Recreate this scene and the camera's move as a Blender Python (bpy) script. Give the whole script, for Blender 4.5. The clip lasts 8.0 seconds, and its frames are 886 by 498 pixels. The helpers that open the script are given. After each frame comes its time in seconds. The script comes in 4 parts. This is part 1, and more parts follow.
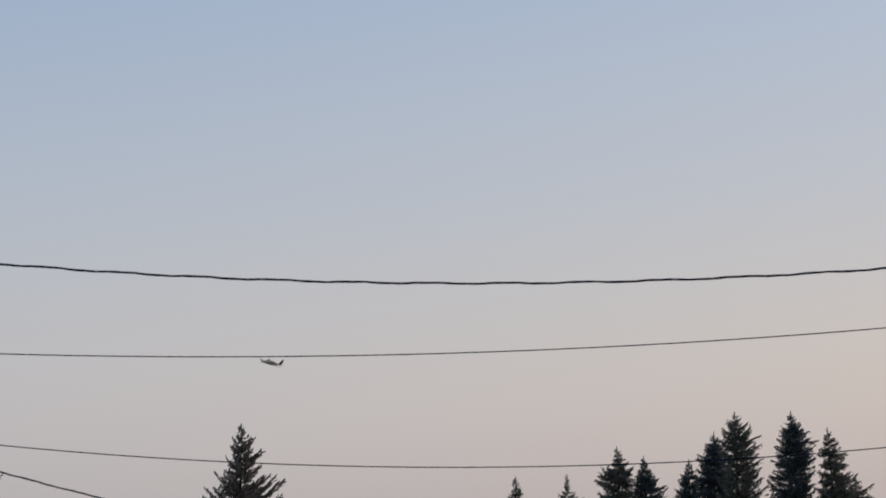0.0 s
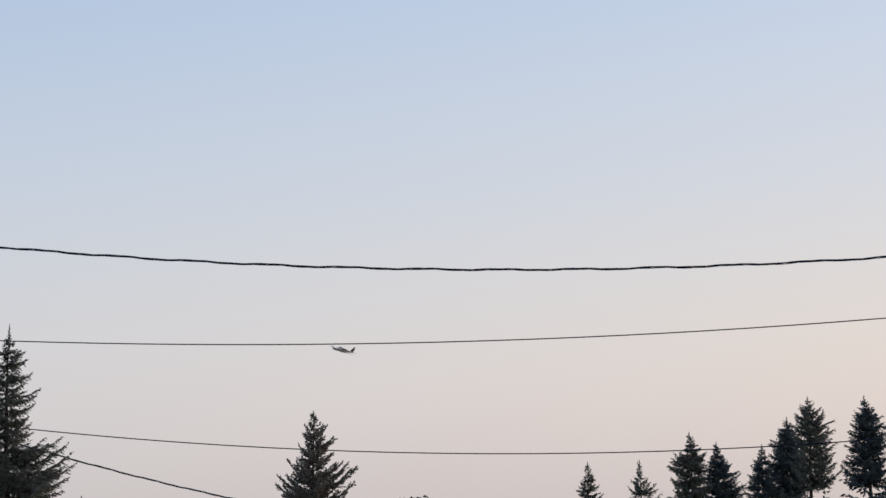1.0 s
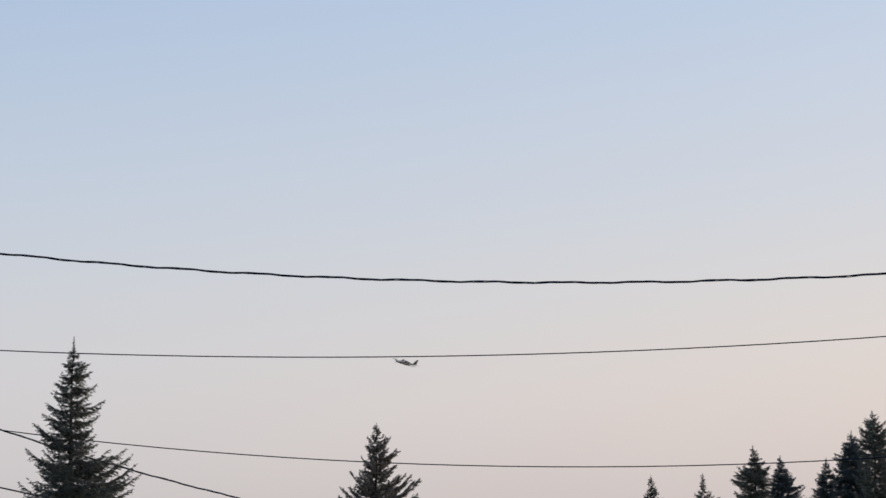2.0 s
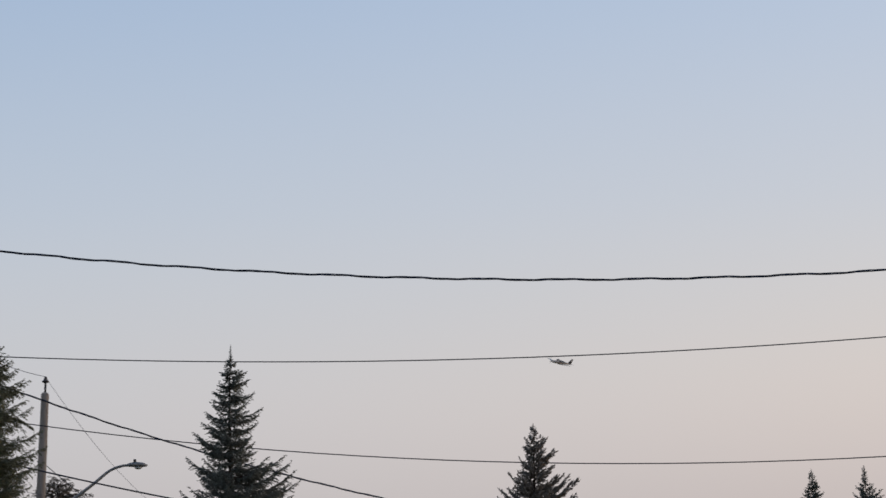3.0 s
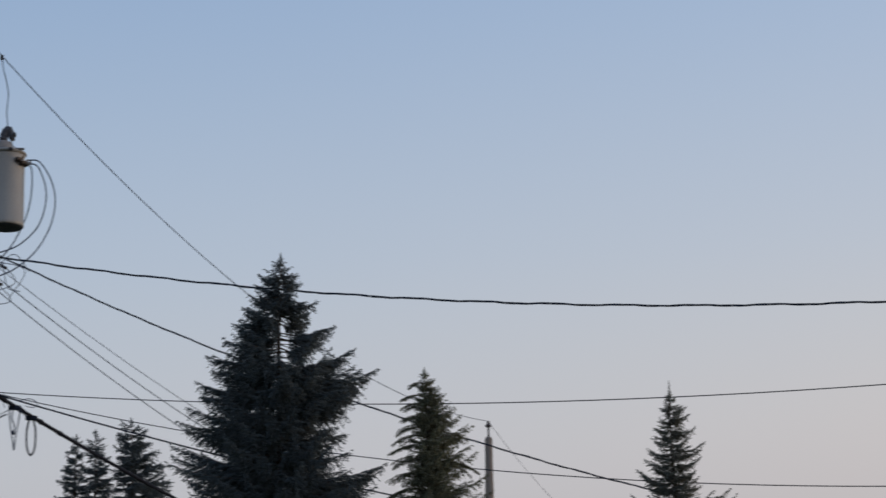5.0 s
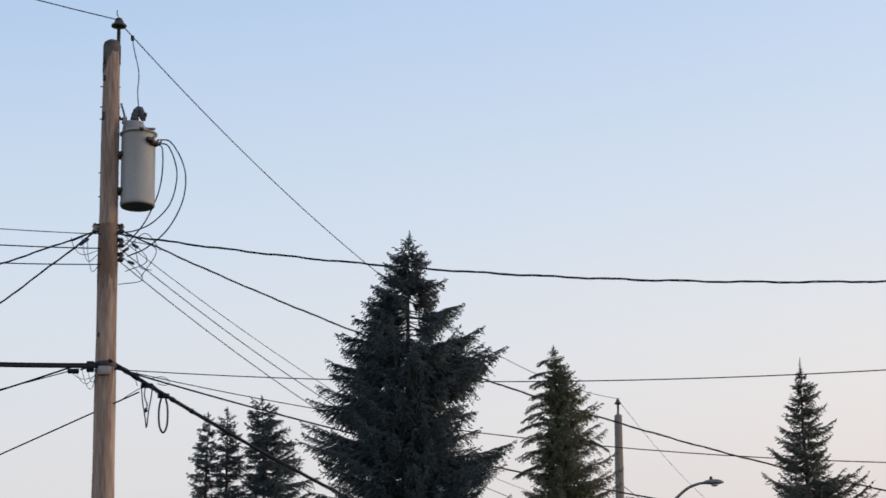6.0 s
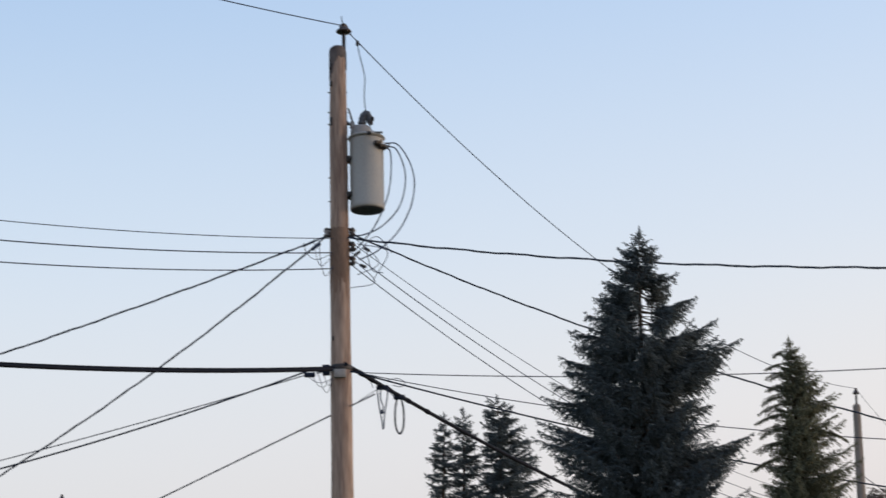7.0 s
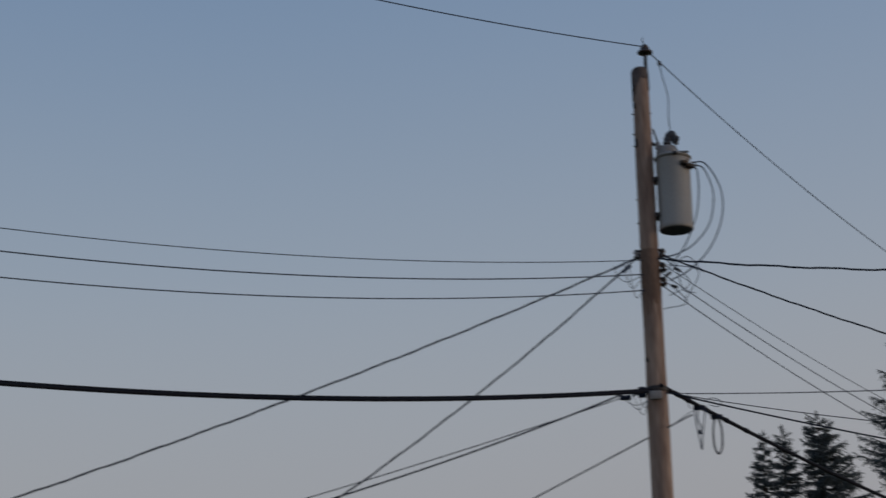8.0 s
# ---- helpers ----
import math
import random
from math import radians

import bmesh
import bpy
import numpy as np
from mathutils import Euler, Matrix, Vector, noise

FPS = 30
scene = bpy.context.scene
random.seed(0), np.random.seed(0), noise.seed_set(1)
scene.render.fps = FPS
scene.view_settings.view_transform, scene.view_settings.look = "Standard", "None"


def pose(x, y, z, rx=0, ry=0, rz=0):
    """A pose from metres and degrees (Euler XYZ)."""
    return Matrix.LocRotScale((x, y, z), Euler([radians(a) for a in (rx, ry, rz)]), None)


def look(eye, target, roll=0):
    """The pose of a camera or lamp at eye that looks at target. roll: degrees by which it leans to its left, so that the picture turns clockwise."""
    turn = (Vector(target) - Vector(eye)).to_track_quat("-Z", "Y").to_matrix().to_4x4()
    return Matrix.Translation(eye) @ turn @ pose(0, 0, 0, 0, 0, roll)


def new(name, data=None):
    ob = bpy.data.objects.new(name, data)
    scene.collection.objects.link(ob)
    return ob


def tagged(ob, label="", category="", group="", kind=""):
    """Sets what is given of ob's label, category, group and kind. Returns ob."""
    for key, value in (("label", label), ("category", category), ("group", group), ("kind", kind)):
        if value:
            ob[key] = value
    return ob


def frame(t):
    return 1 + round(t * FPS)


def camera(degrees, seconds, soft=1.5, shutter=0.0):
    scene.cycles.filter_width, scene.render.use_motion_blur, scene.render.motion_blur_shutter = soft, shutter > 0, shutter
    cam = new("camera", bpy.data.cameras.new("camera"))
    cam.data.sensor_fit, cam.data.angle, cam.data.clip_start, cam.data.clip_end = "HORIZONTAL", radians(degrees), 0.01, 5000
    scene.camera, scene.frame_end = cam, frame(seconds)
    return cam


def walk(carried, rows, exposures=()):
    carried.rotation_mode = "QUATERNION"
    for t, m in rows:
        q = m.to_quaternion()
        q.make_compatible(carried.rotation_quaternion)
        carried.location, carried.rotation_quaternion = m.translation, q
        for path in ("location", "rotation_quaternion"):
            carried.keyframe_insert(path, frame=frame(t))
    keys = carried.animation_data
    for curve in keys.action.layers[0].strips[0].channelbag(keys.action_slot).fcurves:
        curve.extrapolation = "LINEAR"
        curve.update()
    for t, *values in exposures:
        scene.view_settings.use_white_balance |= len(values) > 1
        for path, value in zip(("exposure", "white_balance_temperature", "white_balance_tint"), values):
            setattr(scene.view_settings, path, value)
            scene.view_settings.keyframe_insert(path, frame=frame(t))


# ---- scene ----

# ---------------------------------------------------------------- camera
EYE = 1.6
cam = camera(20.77, 8.0, soft=1.5, shutter=0.28)
# seconds, then the turn of the camera in degrees; the eye stays where it is
ROWS = [
    (0.0, 105.246, 0.89, -9.274),
    (0.2, 104.813, 0.882, -8.848),
    (0.5, 105.006, 0.934, -8.296),
    (0.8, 105.029, 0.857, -7.81),
    (1.0, 104.955, 0.825, -7.557),
    (1.2, 104.959, 0.724, -7.517),
    (1.5, 105.121, 0.47, -7.285),
    (2.8, 105.347, 1.069, -2.913),
    (3.0, 105.341, 1.136, -2.207),
    (3.2, 105.214, 1.167, -1.795),
    (3.5, 104.875, 1.614, -0.735),
    (3.8, 105.392, 1.877, 1.006),
    (4.0, 105.869, 1.901, 2.444),
    (4.2, 106.29, 2.031, 3.924),
    (4.5, 107.581, 2.193, 6.232),
    (4.8, 106.519, 1.804, 7.233),
    (5.0, 106.451, 1.67, 8.545),
    (5.2, 106.495, 1.226, 9.688),
    (6.3, 105.501, 1.371, 12.73),
    (6.5, 105.205, 1.495, 14.048),
    (6.8, 105.523, 1.352, 16.097),
    (7.0, 106.042, 1.285, 17.274),
    (7.2, 106.192, 0.951, 18.346),
    (7.5, 105.887, 1.078, 20.404),
    (7.8, 106.349, 1.7, 23.186),
    (8.0, 106.794, 1.57, 25.009),
]
# seconds, stops, white balance in kelvin, tint
EXPOSURES = [(0.0, -0.51, 6600, 10), (0.2, -0.08, 6600, 10), (0.5, 0.07, 6600, 10), (1.0, -0.13, 6650, 10), (1.5, -0.12, 6650, 10), (3.0, -0.28, 6650, 10), (3.5, -0.16, 6700, 10), (4.0, -0.1, 6800, 10), (4.5, -0.24, 6650, 10),
             (5.0, -0.4, 6500, 10), (5.2, -0.36, 6500, 10), (6.3, 0.35, 6900, 10), (6.5, 0.46, 6900, 10), (6.8, 0.53, 7000, 10), (7.0, 0.2, 6850, 10), (7.5, -0.4, 6700, 10), (8.0, -1.02, 6550, 10)]
walk(cam, [(t, pose(0, 0, EYE, rx, ry, rz)) for t, rx, ry, rz in ROWS], EXPOSURES)


# ---------------------------------------------------------------- sky and sun
def srgb(r, g, b):
    return tuple(((c / 255) / 12.92 if c <= 10 else ((c / 255 + 0.055) / 1.055) ** 2.4) for c in (r, g, b)) + (1.0,)


SUN_AZ, SUN_EL = 75.0, 4.0      # degrees to the right of the y axis, and above the horizon


def make_world():
    world = bpy.data.worlds.new("dusk_sky")
    world.use_nodes = True
    nt = world.node_tree
    nt.nodes.clear()
    n, l = nt.nodes.new, nt.links.new
    out = n("ShaderNodeOutputWorld")
    coord = n("ShaderNodeTexCoord")
    sep = n("ShaderNodeSeparateXYZ")
    l(coord.outputs["Generated"], sep.inputs[0])
    # colour by height above the horizon, on the cool and on the warm side
    ramps = []
    for stops in (((0.0, (182, 172, 174)), (0.16, (200, 199, 207)), (0.22, (199, 205, 217)), (0.28, (188, 204, 225)), (0.36, (161, 187, 221)),
                   (0.44, (140, 173, 217)), (1.0, (104, 134, 176))),
                  ((0.0, (190, 165, 165)), (0.14, (188, 170, 175)), (0.19, (228, 208, 200)), (0.23, (227, 214, 207)), (0.28, (217, 216, 222)), (0.36, (200, 213, 235)),
                   (0.44, (184, 206, 238)), (1.0, (108, 137, 176)))):
        r = n("ShaderNodeValToRGB")
        r.color_ramp.interpolation = "B_SPLINE"
        els = r.color_ramp.elements
        els[0].position, els[0].color = stops[0][0], srgb(*stops[0][1])
        els[1].position, els[1].color = stops[-1][0], srgb(*stops[-1][1])
        for at, c in stops[1:-1]:
            e = els.new(at)
            e.color = srgb(*c)
        l(sep.outputs["Z"], r.inputs["Fac"])
        ramps.append(r)
    side = n("ShaderNodeMapRange")
    side.inputs["From Min"].default_value, side.inputs["From Max"].default_value = -0.47, 0.42
    l(sep.outputs["X"], side.inputs["Value"])
    mix = n("ShaderNodeMix")
    mix.data_type = "RGBA"
    ease = n("ShaderNodeMath")
    ease.operation = "POWER"
    ease.inputs[1].default_value = 1.3
    l(side.outputs["Result"], ease.inputs[0])
    l(ease.outputs[0], mix.inputs["Factor"])
    l(ramps[0].outputs["Color"], mix.inputs["A"])
    l(ramps[1].outputs["Color"], mix.inputs["B"])
    band = n("ShaderNodeBackground")
    band.inputs["Strength"].default_value = 1.0
    l(mix.outputs["Result"], band.inputs["Color"])
    sky = n("ShaderNodeTexSky")
    sky.sky_type, sky.sun_disc = "NISHITA", False
    sky.sun_elevation, sky.sun_rotation = radians(SUN_EL), radians(SUN_AZ)
    high = n("ShaderNodeBackground")
    high.inputs["Strength"].default_value = 0.05
    l(sky.outputs["Color"], high.inputs["Color"])
    add = n("ShaderNodeAddShader")
    l(band.outputs[0], add.inputs[0])
    l(high.outputs[0], add.inputs[1])
    l(add.outputs[0], out.inputs["Surface"])
    scene.world = world


make_world()
sun = new("sun", bpy.data.lights.new("sun", "SUN"))
sun.data.energy, sun.data.angle, sun.data.color = 1.0, radians(10), (1.0, 0.84, 0.7)
sun_from = Vector((math.sin(radians(SUN_AZ)) * math.cos(radians(SUN_EL)), math.cos(radians(SUN_AZ)) * math.cos(radians(SUN_EL)), math.sin(radians(SUN_EL))))
sun.matrix_world = look(sun_from * 50, (0, 0, 0))


# ---------------------------------------------------------------- materials
def material(name, colour, rough=0.7, metal=0.0, second=None, scale=8.0, stretch=(1, 1, 1), bump=0.0, fine=60.0, per_island=0.0):
    """Two colours mixed by noise at two scales, with fine relief."""
    m = bpy.data.materials.new(name)
    m.use_nodes = True
    nt = m.node_tree
    n, l = nt.nodes.new, nt.links.new
    b = nt.nodes["Principled BSDF"]
    b.inputs["Roughness"].default_value, b.inputs["Metallic"].default_value = rough, metal
    b.inputs["Specular IOR Level"].default_value = 0.15 if rough >= 0.7 else 0.5
    second = second or tuple(c * 0.6 for c in colour)
    coord, mapping = n("ShaderNodeTexCoord"), n("ShaderNodeMapping")
    mapping.inputs["Scale"].default_value = stretch
    l(coord.outputs["Object"], mapping.inputs["Vector"])
    big, small = n("ShaderNodeTexNoise"), n("ShaderNodeTexNoise")
    big.inputs["Scale"].default_value, small.inputs["Scale"].default_value = scale, fine
    small.inputs["Detail"].default_value = 5
    for t in (big, small):
        l(mapping.outputs[0], t.inputs["Vector"])
    avg = n("ShaderNodeMath")
    avg.operation = "ADD"
    l(big.outputs["Fac"], avg.inputs[0])
    l(small.outputs["Fac"], avg.inputs[1])
    rng = n("ShaderNodeMapRange")
    rng.inputs["From Min"].default_value, rng.inputs["From Max"].default_value = 0.7, 1.3
    l(avg.outputs[0], rng.inputs["Value"])
    mix = n("ShaderNodeMix")
    mix.data_type = "RGBA"
    l(rng.outputs["Result"], mix.inputs["Factor"])
    mix.inputs["A"].default_value, mix.inputs["B"].default_value = (*second, 1), (*colour, 1)
    colour_out = mix.outputs["Result"]
    if per_island:
        geo, vary, hsv = n("ShaderNodeNewGeometry"), n("ShaderNodeMapRange"), n("ShaderNodeHueSaturation")
        vary.inputs["To Min"].default_value, vary.inputs["To Max"].default_value = 1 - per_island, 1 + per_island
        l(geo.outputs["Random Per Island"], vary.inputs["Value"])
        l(vary.outputs["Result"], hsv.inputs["Value"])
        l(colour_out, hsv.inputs["Color"])
        colour_out = hsv.outputs["Color"]
    l(colour_out, b.inputs["Base Color"])
    if bump:
        bm_ = n("ShaderNodeBump")
        bm_.inputs["Strength"].default_value, bm_.inputs["Distance"].default_value = bump, 0.01
        l(small.outputs["Fac"], bm_.inputs["Height"])
        l(bm_.outputs["Normal"], b.inputs["Normal"])
    return m


M_GRASS = material("grass_ground", (0.07, 0.09, 0.035), 0.95, second=(0.05, 0.05, 0.03), scale=0.4, fine=9, bump=0.6)
M_WOOD = material("weathered_pole_wood", (0.50, 0.37, 0.295), 0.85, second=(0.18, 0.12, 0.098), scale=9, stretch=(1, 1, 0.09), fine=42, bump=0.7)
M_GREYWOOD = material("grey_pole_wood", (0.30, 0.26, 0.23), 0.85, second=(0.18, 0.15, 0.13), scale=5, stretch=(1, 1, 0.09), fine=40, bump=0.6)
M_STAIN = material("dark_creosote_stain", (0.27, 0.18, 0.135), 0.8, scale=9, stretch=(1, 1, 0.2), bump=0.4)
M_TANK = material("grey_tank_paint", (0.37, 0.355, 0.33), 0.5, second=(0.29, 0.28, 0.265), scale=4, stretch=(1, 1, 0.4), fine=90, bump=0.05)
M_TANKBASE = material("dark_tank_bottom", (0.15, 0.16, 0.19), 0.7, scale=12)
M_PORCELAIN = material("grey_porcelain", (0.30, 0.29, 0.29), 0.25, second=(0.22, 0.21, 0.21), scale=20)
M_BROWNPORC = material("brown_porcelain", (0.07, 0.05, 0.045), 0.25, scale=20)
M_STEEL = material("galvanised_steel", (0.24, 0.235, 0.23), 0.6, 0.4, second=(0.17, 0.165, 0.16), scale=30, bump=0.1)
M_DARKIRON = material("dark_iron", (0.06, 0.055, 0.055), 0.6, 0.4, scale=25, bump=0.2)
M_CABLE = material("black_cable_jacket", (0.026, 0.035, 0.058), 0.8, second=(0.018, 0.025, 0.042), scale=9, bump=0.1)
M_TRUNK = material("black_trunk_cable_jacket", (0.011, 0.014, 0.024), 0.75, second=(0.008, 0.010, 0.017), scale=9, bump=0.1)
M_WEATHERED = material("grey_rain_worn_wood", (0.17, 0.145, 0.14), 0.9, second=(0.09, 0.075, 0.075), scale=14, stretch=(1, 1, 0.3), bump=0.5)
M_BARE = material("weathered_aluminium_wire", (0.046, 0.062, 0.108), 0.75, 0.0, second=(0.03, 0.041, 0.074), scale=12)
M_LEAD = material("faded_blue_grey_insulation", (0.066, 0.09, 0.155), 0.7, second=(0.044, 0.06, 0.105), scale=12)
M_GUARD = material("dark_grey_rubber", (0.075, 0.085, 0.105), 0.55, second=(0.045, 0.05, 0.065), scale=25, bump=0.1)
M_BRASS = material("tarnished_brass", (0.24, 0.16, 0.10), 0.5, 0.5, second=(0.14, 0.10, 0.07), scale=30)
M_GREYBOX = material("grey_plastic", (0.36, 0.34, 0.32), 0.6, second=(0.28, 0.26, 0.25), scale=15)
M_BARK = material("conifer_bark", (0.10, 0.075, 0.06), 0.95, second=(0.05, 0.04, 0.033), scale=6, stretch=(1, 1, 0.3), fine=30, bump=0.8)
M_NEEDLE_DARK = material("dark_blue_green_needles", (0.098, 0.122, 0.130), 0.8, second=(0.073, 0.094, 0.104), scale=1.2, fine=14, per_island=0.22)
M_NEEDLE = material("green_needles", (0.166, 0.172, 0.146), 0.75, second=(0.108, 0.118, 0.104), scale=1.0, fine=12, per_island=0.22)
M_NEEDLE_LIGHT = material("olive_green_needles", (0.185, 0.193, 0.125), 0.75, second=(0.118, 0.129, 0.095), scale=0.8, fine=10, per_island=0.22)
M_NEEDLE_BROWN = material("brownish_green_needles", (0.185, 0.158, 0.132), 0.75, second=(0.116, 0.106, 0.093), scale=1.0, fine=12, per_island=0.22)
M_LEAF_RED = material("dark_reddish_leaves", (0.120, 0.078, 0.078), 0.75, second=(0.075, 0.057, 0.060), scale=1.0, fine=10, per_island=0.22)
M_WHITE = material("white_aircraft_paint", (0.58, 0.55, 0.51), 0.7, second=(0.48, 0.46, 0.43), scale=1.5)
M_STRIPE = material("dark_aircraft_stripe", (0.12, 0.12, 0.14), 0.4, scale=2)
M_GLASSDARK = material("dark_cabin_glass", (0.02, 0.022, 0.026), 0.08, scale=2)
M_LENS = material("lamp_lens", (0.55, 0.56, 0.54), 0.3, scale=20)


# ---------------------------------------------------------------- building helpers
def mesh_object(name, verts, faces, mat, parent=None, smooth=True):
    me = bpy.data.meshes.new(name)
    me.from_pydata([tuple(v) for v in verts], [], faces)
    me.materials.append(mat)
    if smooth:
        me.polygons.foreach_set("use_smooth", [True] * len(me.polygons))
    me.update()
    ob = new(name, me)
    if parent:
        ob.parent = parent
    return ob


def part(name, shape, mat, parent, label="", smooth=True):
    """One mesh under its thing or part. shape: (verts, faces)."""
    ob = mesh_object(name, shape[0], shape[1], mat, parent, smooth)
    if label:
        ob["label"] = label
    return ob


def thing(name, at, label, category, group="", turn=0.0):
    ob = new(name)
    ob.empty_display_size = 0.2
    ob.matrix_basis = pose(*at, 0, 0, turn)
    return tagged(ob, label, category, group)


def joined(*shapes):
    verts, faces = [], []
    for v, f in shapes:
        k = len(verts)
        verts += [tuple(p) for p in v]
        faces += [tuple(i + k for i in q) for q in f]
    return verts, faces


def tube(points, radii, sides=8, cap=True):
    """A round tube along points, each with its own radius."""
    points = [Vector(p) for p in points]
    if not hasattr(radii, "__len__"):
        radii = [radii] * len(points)
    verts, faces = [], []
    side = None
    for i, p in enumerate(points):
        d = (points[min(i + 1, len(points) - 1)] - points[max(i - 1, 0)]).normalized()
        if side is None:
            side = d.orthogonal().normalized()
        side = (side - d * side.dot(d)).normalized()
        up = d.cross(side)
        for k in range(sides):
            a = 2 * math.pi * k / sides
            verts.append(p + radii[i] * (math.cos(a) * side + math.sin(a) * up))
    for i in range(len(points) - 1):
        for k in range(sides):
            a, b = i * sides + k, i * sides + (k + 1) % sides
            faces.append((a, b, b + sides, a + sides))
    if cap:
        faces.append(tuple(range(sides - 1, -1, -1)))
        faces.append(tuple(range((len(points) - 1) * sides, len(points) * sides)))
    return verts, faces


def lathe(profile, sides=20, at=(0, 0, 0), tilt=None):
    """A turned shape from (radius, height) pairs about z."""
    m = tilt or Matrix.Identity(4)
    pts = [(max(r, 1e-4), z) for r, z in profile]
    verts = [m @ Vector((r * math.cos(2 * math.pi * k / sides), r * math.sin(2 * math.pi * k / sides), z)) + Vector(at) for r, z in pts for k in range(sides)]
    faces = [(i * sides + k, i * sides + (k + 1) % sides, (i + 1) * sides + (k + 1) % sides, (i + 1) * sides + k) for i in range(len(pts) - 1) for k in range(sides)]
    faces.append(tuple(range(sides - 1, -1, -1)))
    faces.append(tuple(range((len(pts) - 1) * sides, len(pts) * sides)))
    return verts, faces


def box(cx, cy, cz, sx, sy, sz, bevel=0.01):
    bm = bmesh.new()
    bmesh.ops.create_cube(bm, size=1.0)
    for v in bm.verts:
        v.co = Vector((v.co.x * sx + cx, v.co.y * sy + cy, v.co.z * sz + cz))
    if bevel:
        bmesh.ops.bevel(bm, geom=bm.edges[:], offset=bevel, segments=2, affect="EDGES", profile=0.5)
    bm.verts.index_update()
    shape = [v.co.copy() for v in bm.verts], [tuple(v.index for v in f.verts) for f in bm.faces]
    bm.free()
    return shape


def smooth_path(keys, steps=8):
    """A Catmull-Rom curve through the keys."""
    k = [Vector(p) for p in keys]
    k = [k[0] * 2 - k[1]] + k + [k[-1] * 2 - k[-2]]
    out = []
    for i in range(1, len(k) - 2):
        for s in range(steps):
            t = s / steps
            out.append(0.5 * (2 * k[i] + (k[i + 1] - k[i - 1]) * t + (2 * k[i - 1] - 5 * k[i] + 4 * k[i + 1] - k[i + 2]) * t * t
                              + (3 * k[i] - k[i - 1] - 3 * k[i + 1] + k[i + 2]) * t ** 3))
    return out + [k[-2]]


def sagging(a, b, sag, steps=60):
    a, b = Vector(a), Vector(b)
    return [a.lerp(b, i / steps) - Vector((0, 0, 4 * sag * (i / steps) * (1 - i / steps))) for i in range(steps + 1)]


def around(az, dist, z=0.0):
    return (dist * math.sin(radians(az)), dist * math.cos(radians(az)), z)


# ---------------------------------------------------------------- ground
def make_ground():
    n, size = 60, 3000.0
    steps = [math.copysign(abs(u) ** 3, u) * size for u in (2 * i / n - 1 for i in range(n + 1))]
    verts = [(x, y, 0.12 * noise.noise(Vector((x * 0.05, y * 0.05, 0))) - 0.05) for y in steps for x in steps]
    faces = [(j * (n + 1) + i, j * (n + 1) + i + 1, (j + 1) * (n + 1) + i + 1, (j + 1) * (n + 1) + i) for j in range(n) for i in range(n)]
    return tagged(mesh_object("ground", verts, faces, M_GRASS), "dim grassy ground under the trees and poles at dusk", "ground", kind="structure")


make_ground()

# ---------------------------------------------------------------- near utility pole
POLE = (-8.99, 25.46)
FAR_POLE = (-5.93, 47.63)
FACE = 19.45            # turn of the near pole's own x axis, square to the line of sight
UTIL = "utility poles along the street"


def pole_shaft(height, r_top, r_low):
    prof = [(r_low + (r_top - r_low) * i / 24 + 0.003 * math.sin(i * 2.1), -0.3 + (height + 0.3) * i / 24) for i in range(25)]
    prof += [(r_top * 0.93, height + 0.025), (r_top * 0.6, height + 0.05), (0.001, height + 0.055)]
    return lathe(prof, 18)


def pin_insulator(z, x=0.0, y=0.0, s=1.0, broad=1.0, tall=1.0):
    prof = [(0.03, -0.05), (0.05, -0.052), (0.078, -0.045), (0.082, -0.03), (0.075, -0.01), (0.05, 0.012), (0.042, 0.03), (0.05, 0.042), (0.03, 0.05), (0.028, 0.062), (0.036, 0.07), (0.03, 0.088)]
    return lathe([(r * s * broad, z + h * s * tall) for r, h in prof], 18, (x, y, 0))


def stained_band():
    verts, faces, sides, rows = [], [], 36, 6
    for k in range(sides):
        a = 2 * math.pi * k / sides
        low = 9.0 - 0.75 * max(0.0, noise.noise(Vector((2.3 * math.cos(a), 2.3 * math.sin(a), 4.0)))) - 0.5 * max(0.0, noise.noise(Vector((k * 0.83, 1.0, 2.0))))
        high = 9.62 + 0.02 * noise.noise(Vector((k * 0.7, 5.0, 0.0)))
        for i in range(rows):
            z = low + (high - low) * i / (rows - 1)
            r = 0.1225 + (0.1135 - 0.1225) * (z - 8.0) / 1.63
            r += 0.001 if 0 < i < rows - 1 else -0.004
            verts.append((r * math.cos(a), r * math.sin(a), z))
    for k in range(sides):
        n = (k + 1) % sides
        faces += [(k * rows + i, n * rows + i, n * rows + i + 1, k * rows + i + 1) for i in range(rows - 1)]
    return verts, faces


def weathered_top():
    """Dark rain-worn wood over the pole's top, with a ragged lower edge that runs down one side."""
    verts, faces, sides, rows = [], [], 36, 7
    for k in range(sides):
        a = 2 * math.pi * k / sides
        low = 11.72 - 0.3 * max(0.0, math.cos(a - 3.3)) ** 2 + 0.06 * noise.noise(Vector((k * 0.9, 3.0, 7.0)))
        for i in range(rows):
            z = low + (11.832 - low) * i / (rows - 1)
            r = 0.098 + 0.067 * (11.83 - z) / 12.13 + (0.0045 if i else -0.004)
            verts.append((r * math.cos(a), r * math.sin(a), z))
    for k in range(sides):
        n = (k + 1) % sides
        faces += [(k * rows + i, n * rows + i, n * rows + i + 1, k * rows + i + 1) for i in range(rows - 1)]
    dome = [(0.1015, 11.832), (0.092, 11.862), (0.06, 11.888), (0.001, 11.893)]
    return joined((verts, faces), lathe(dome, 18))


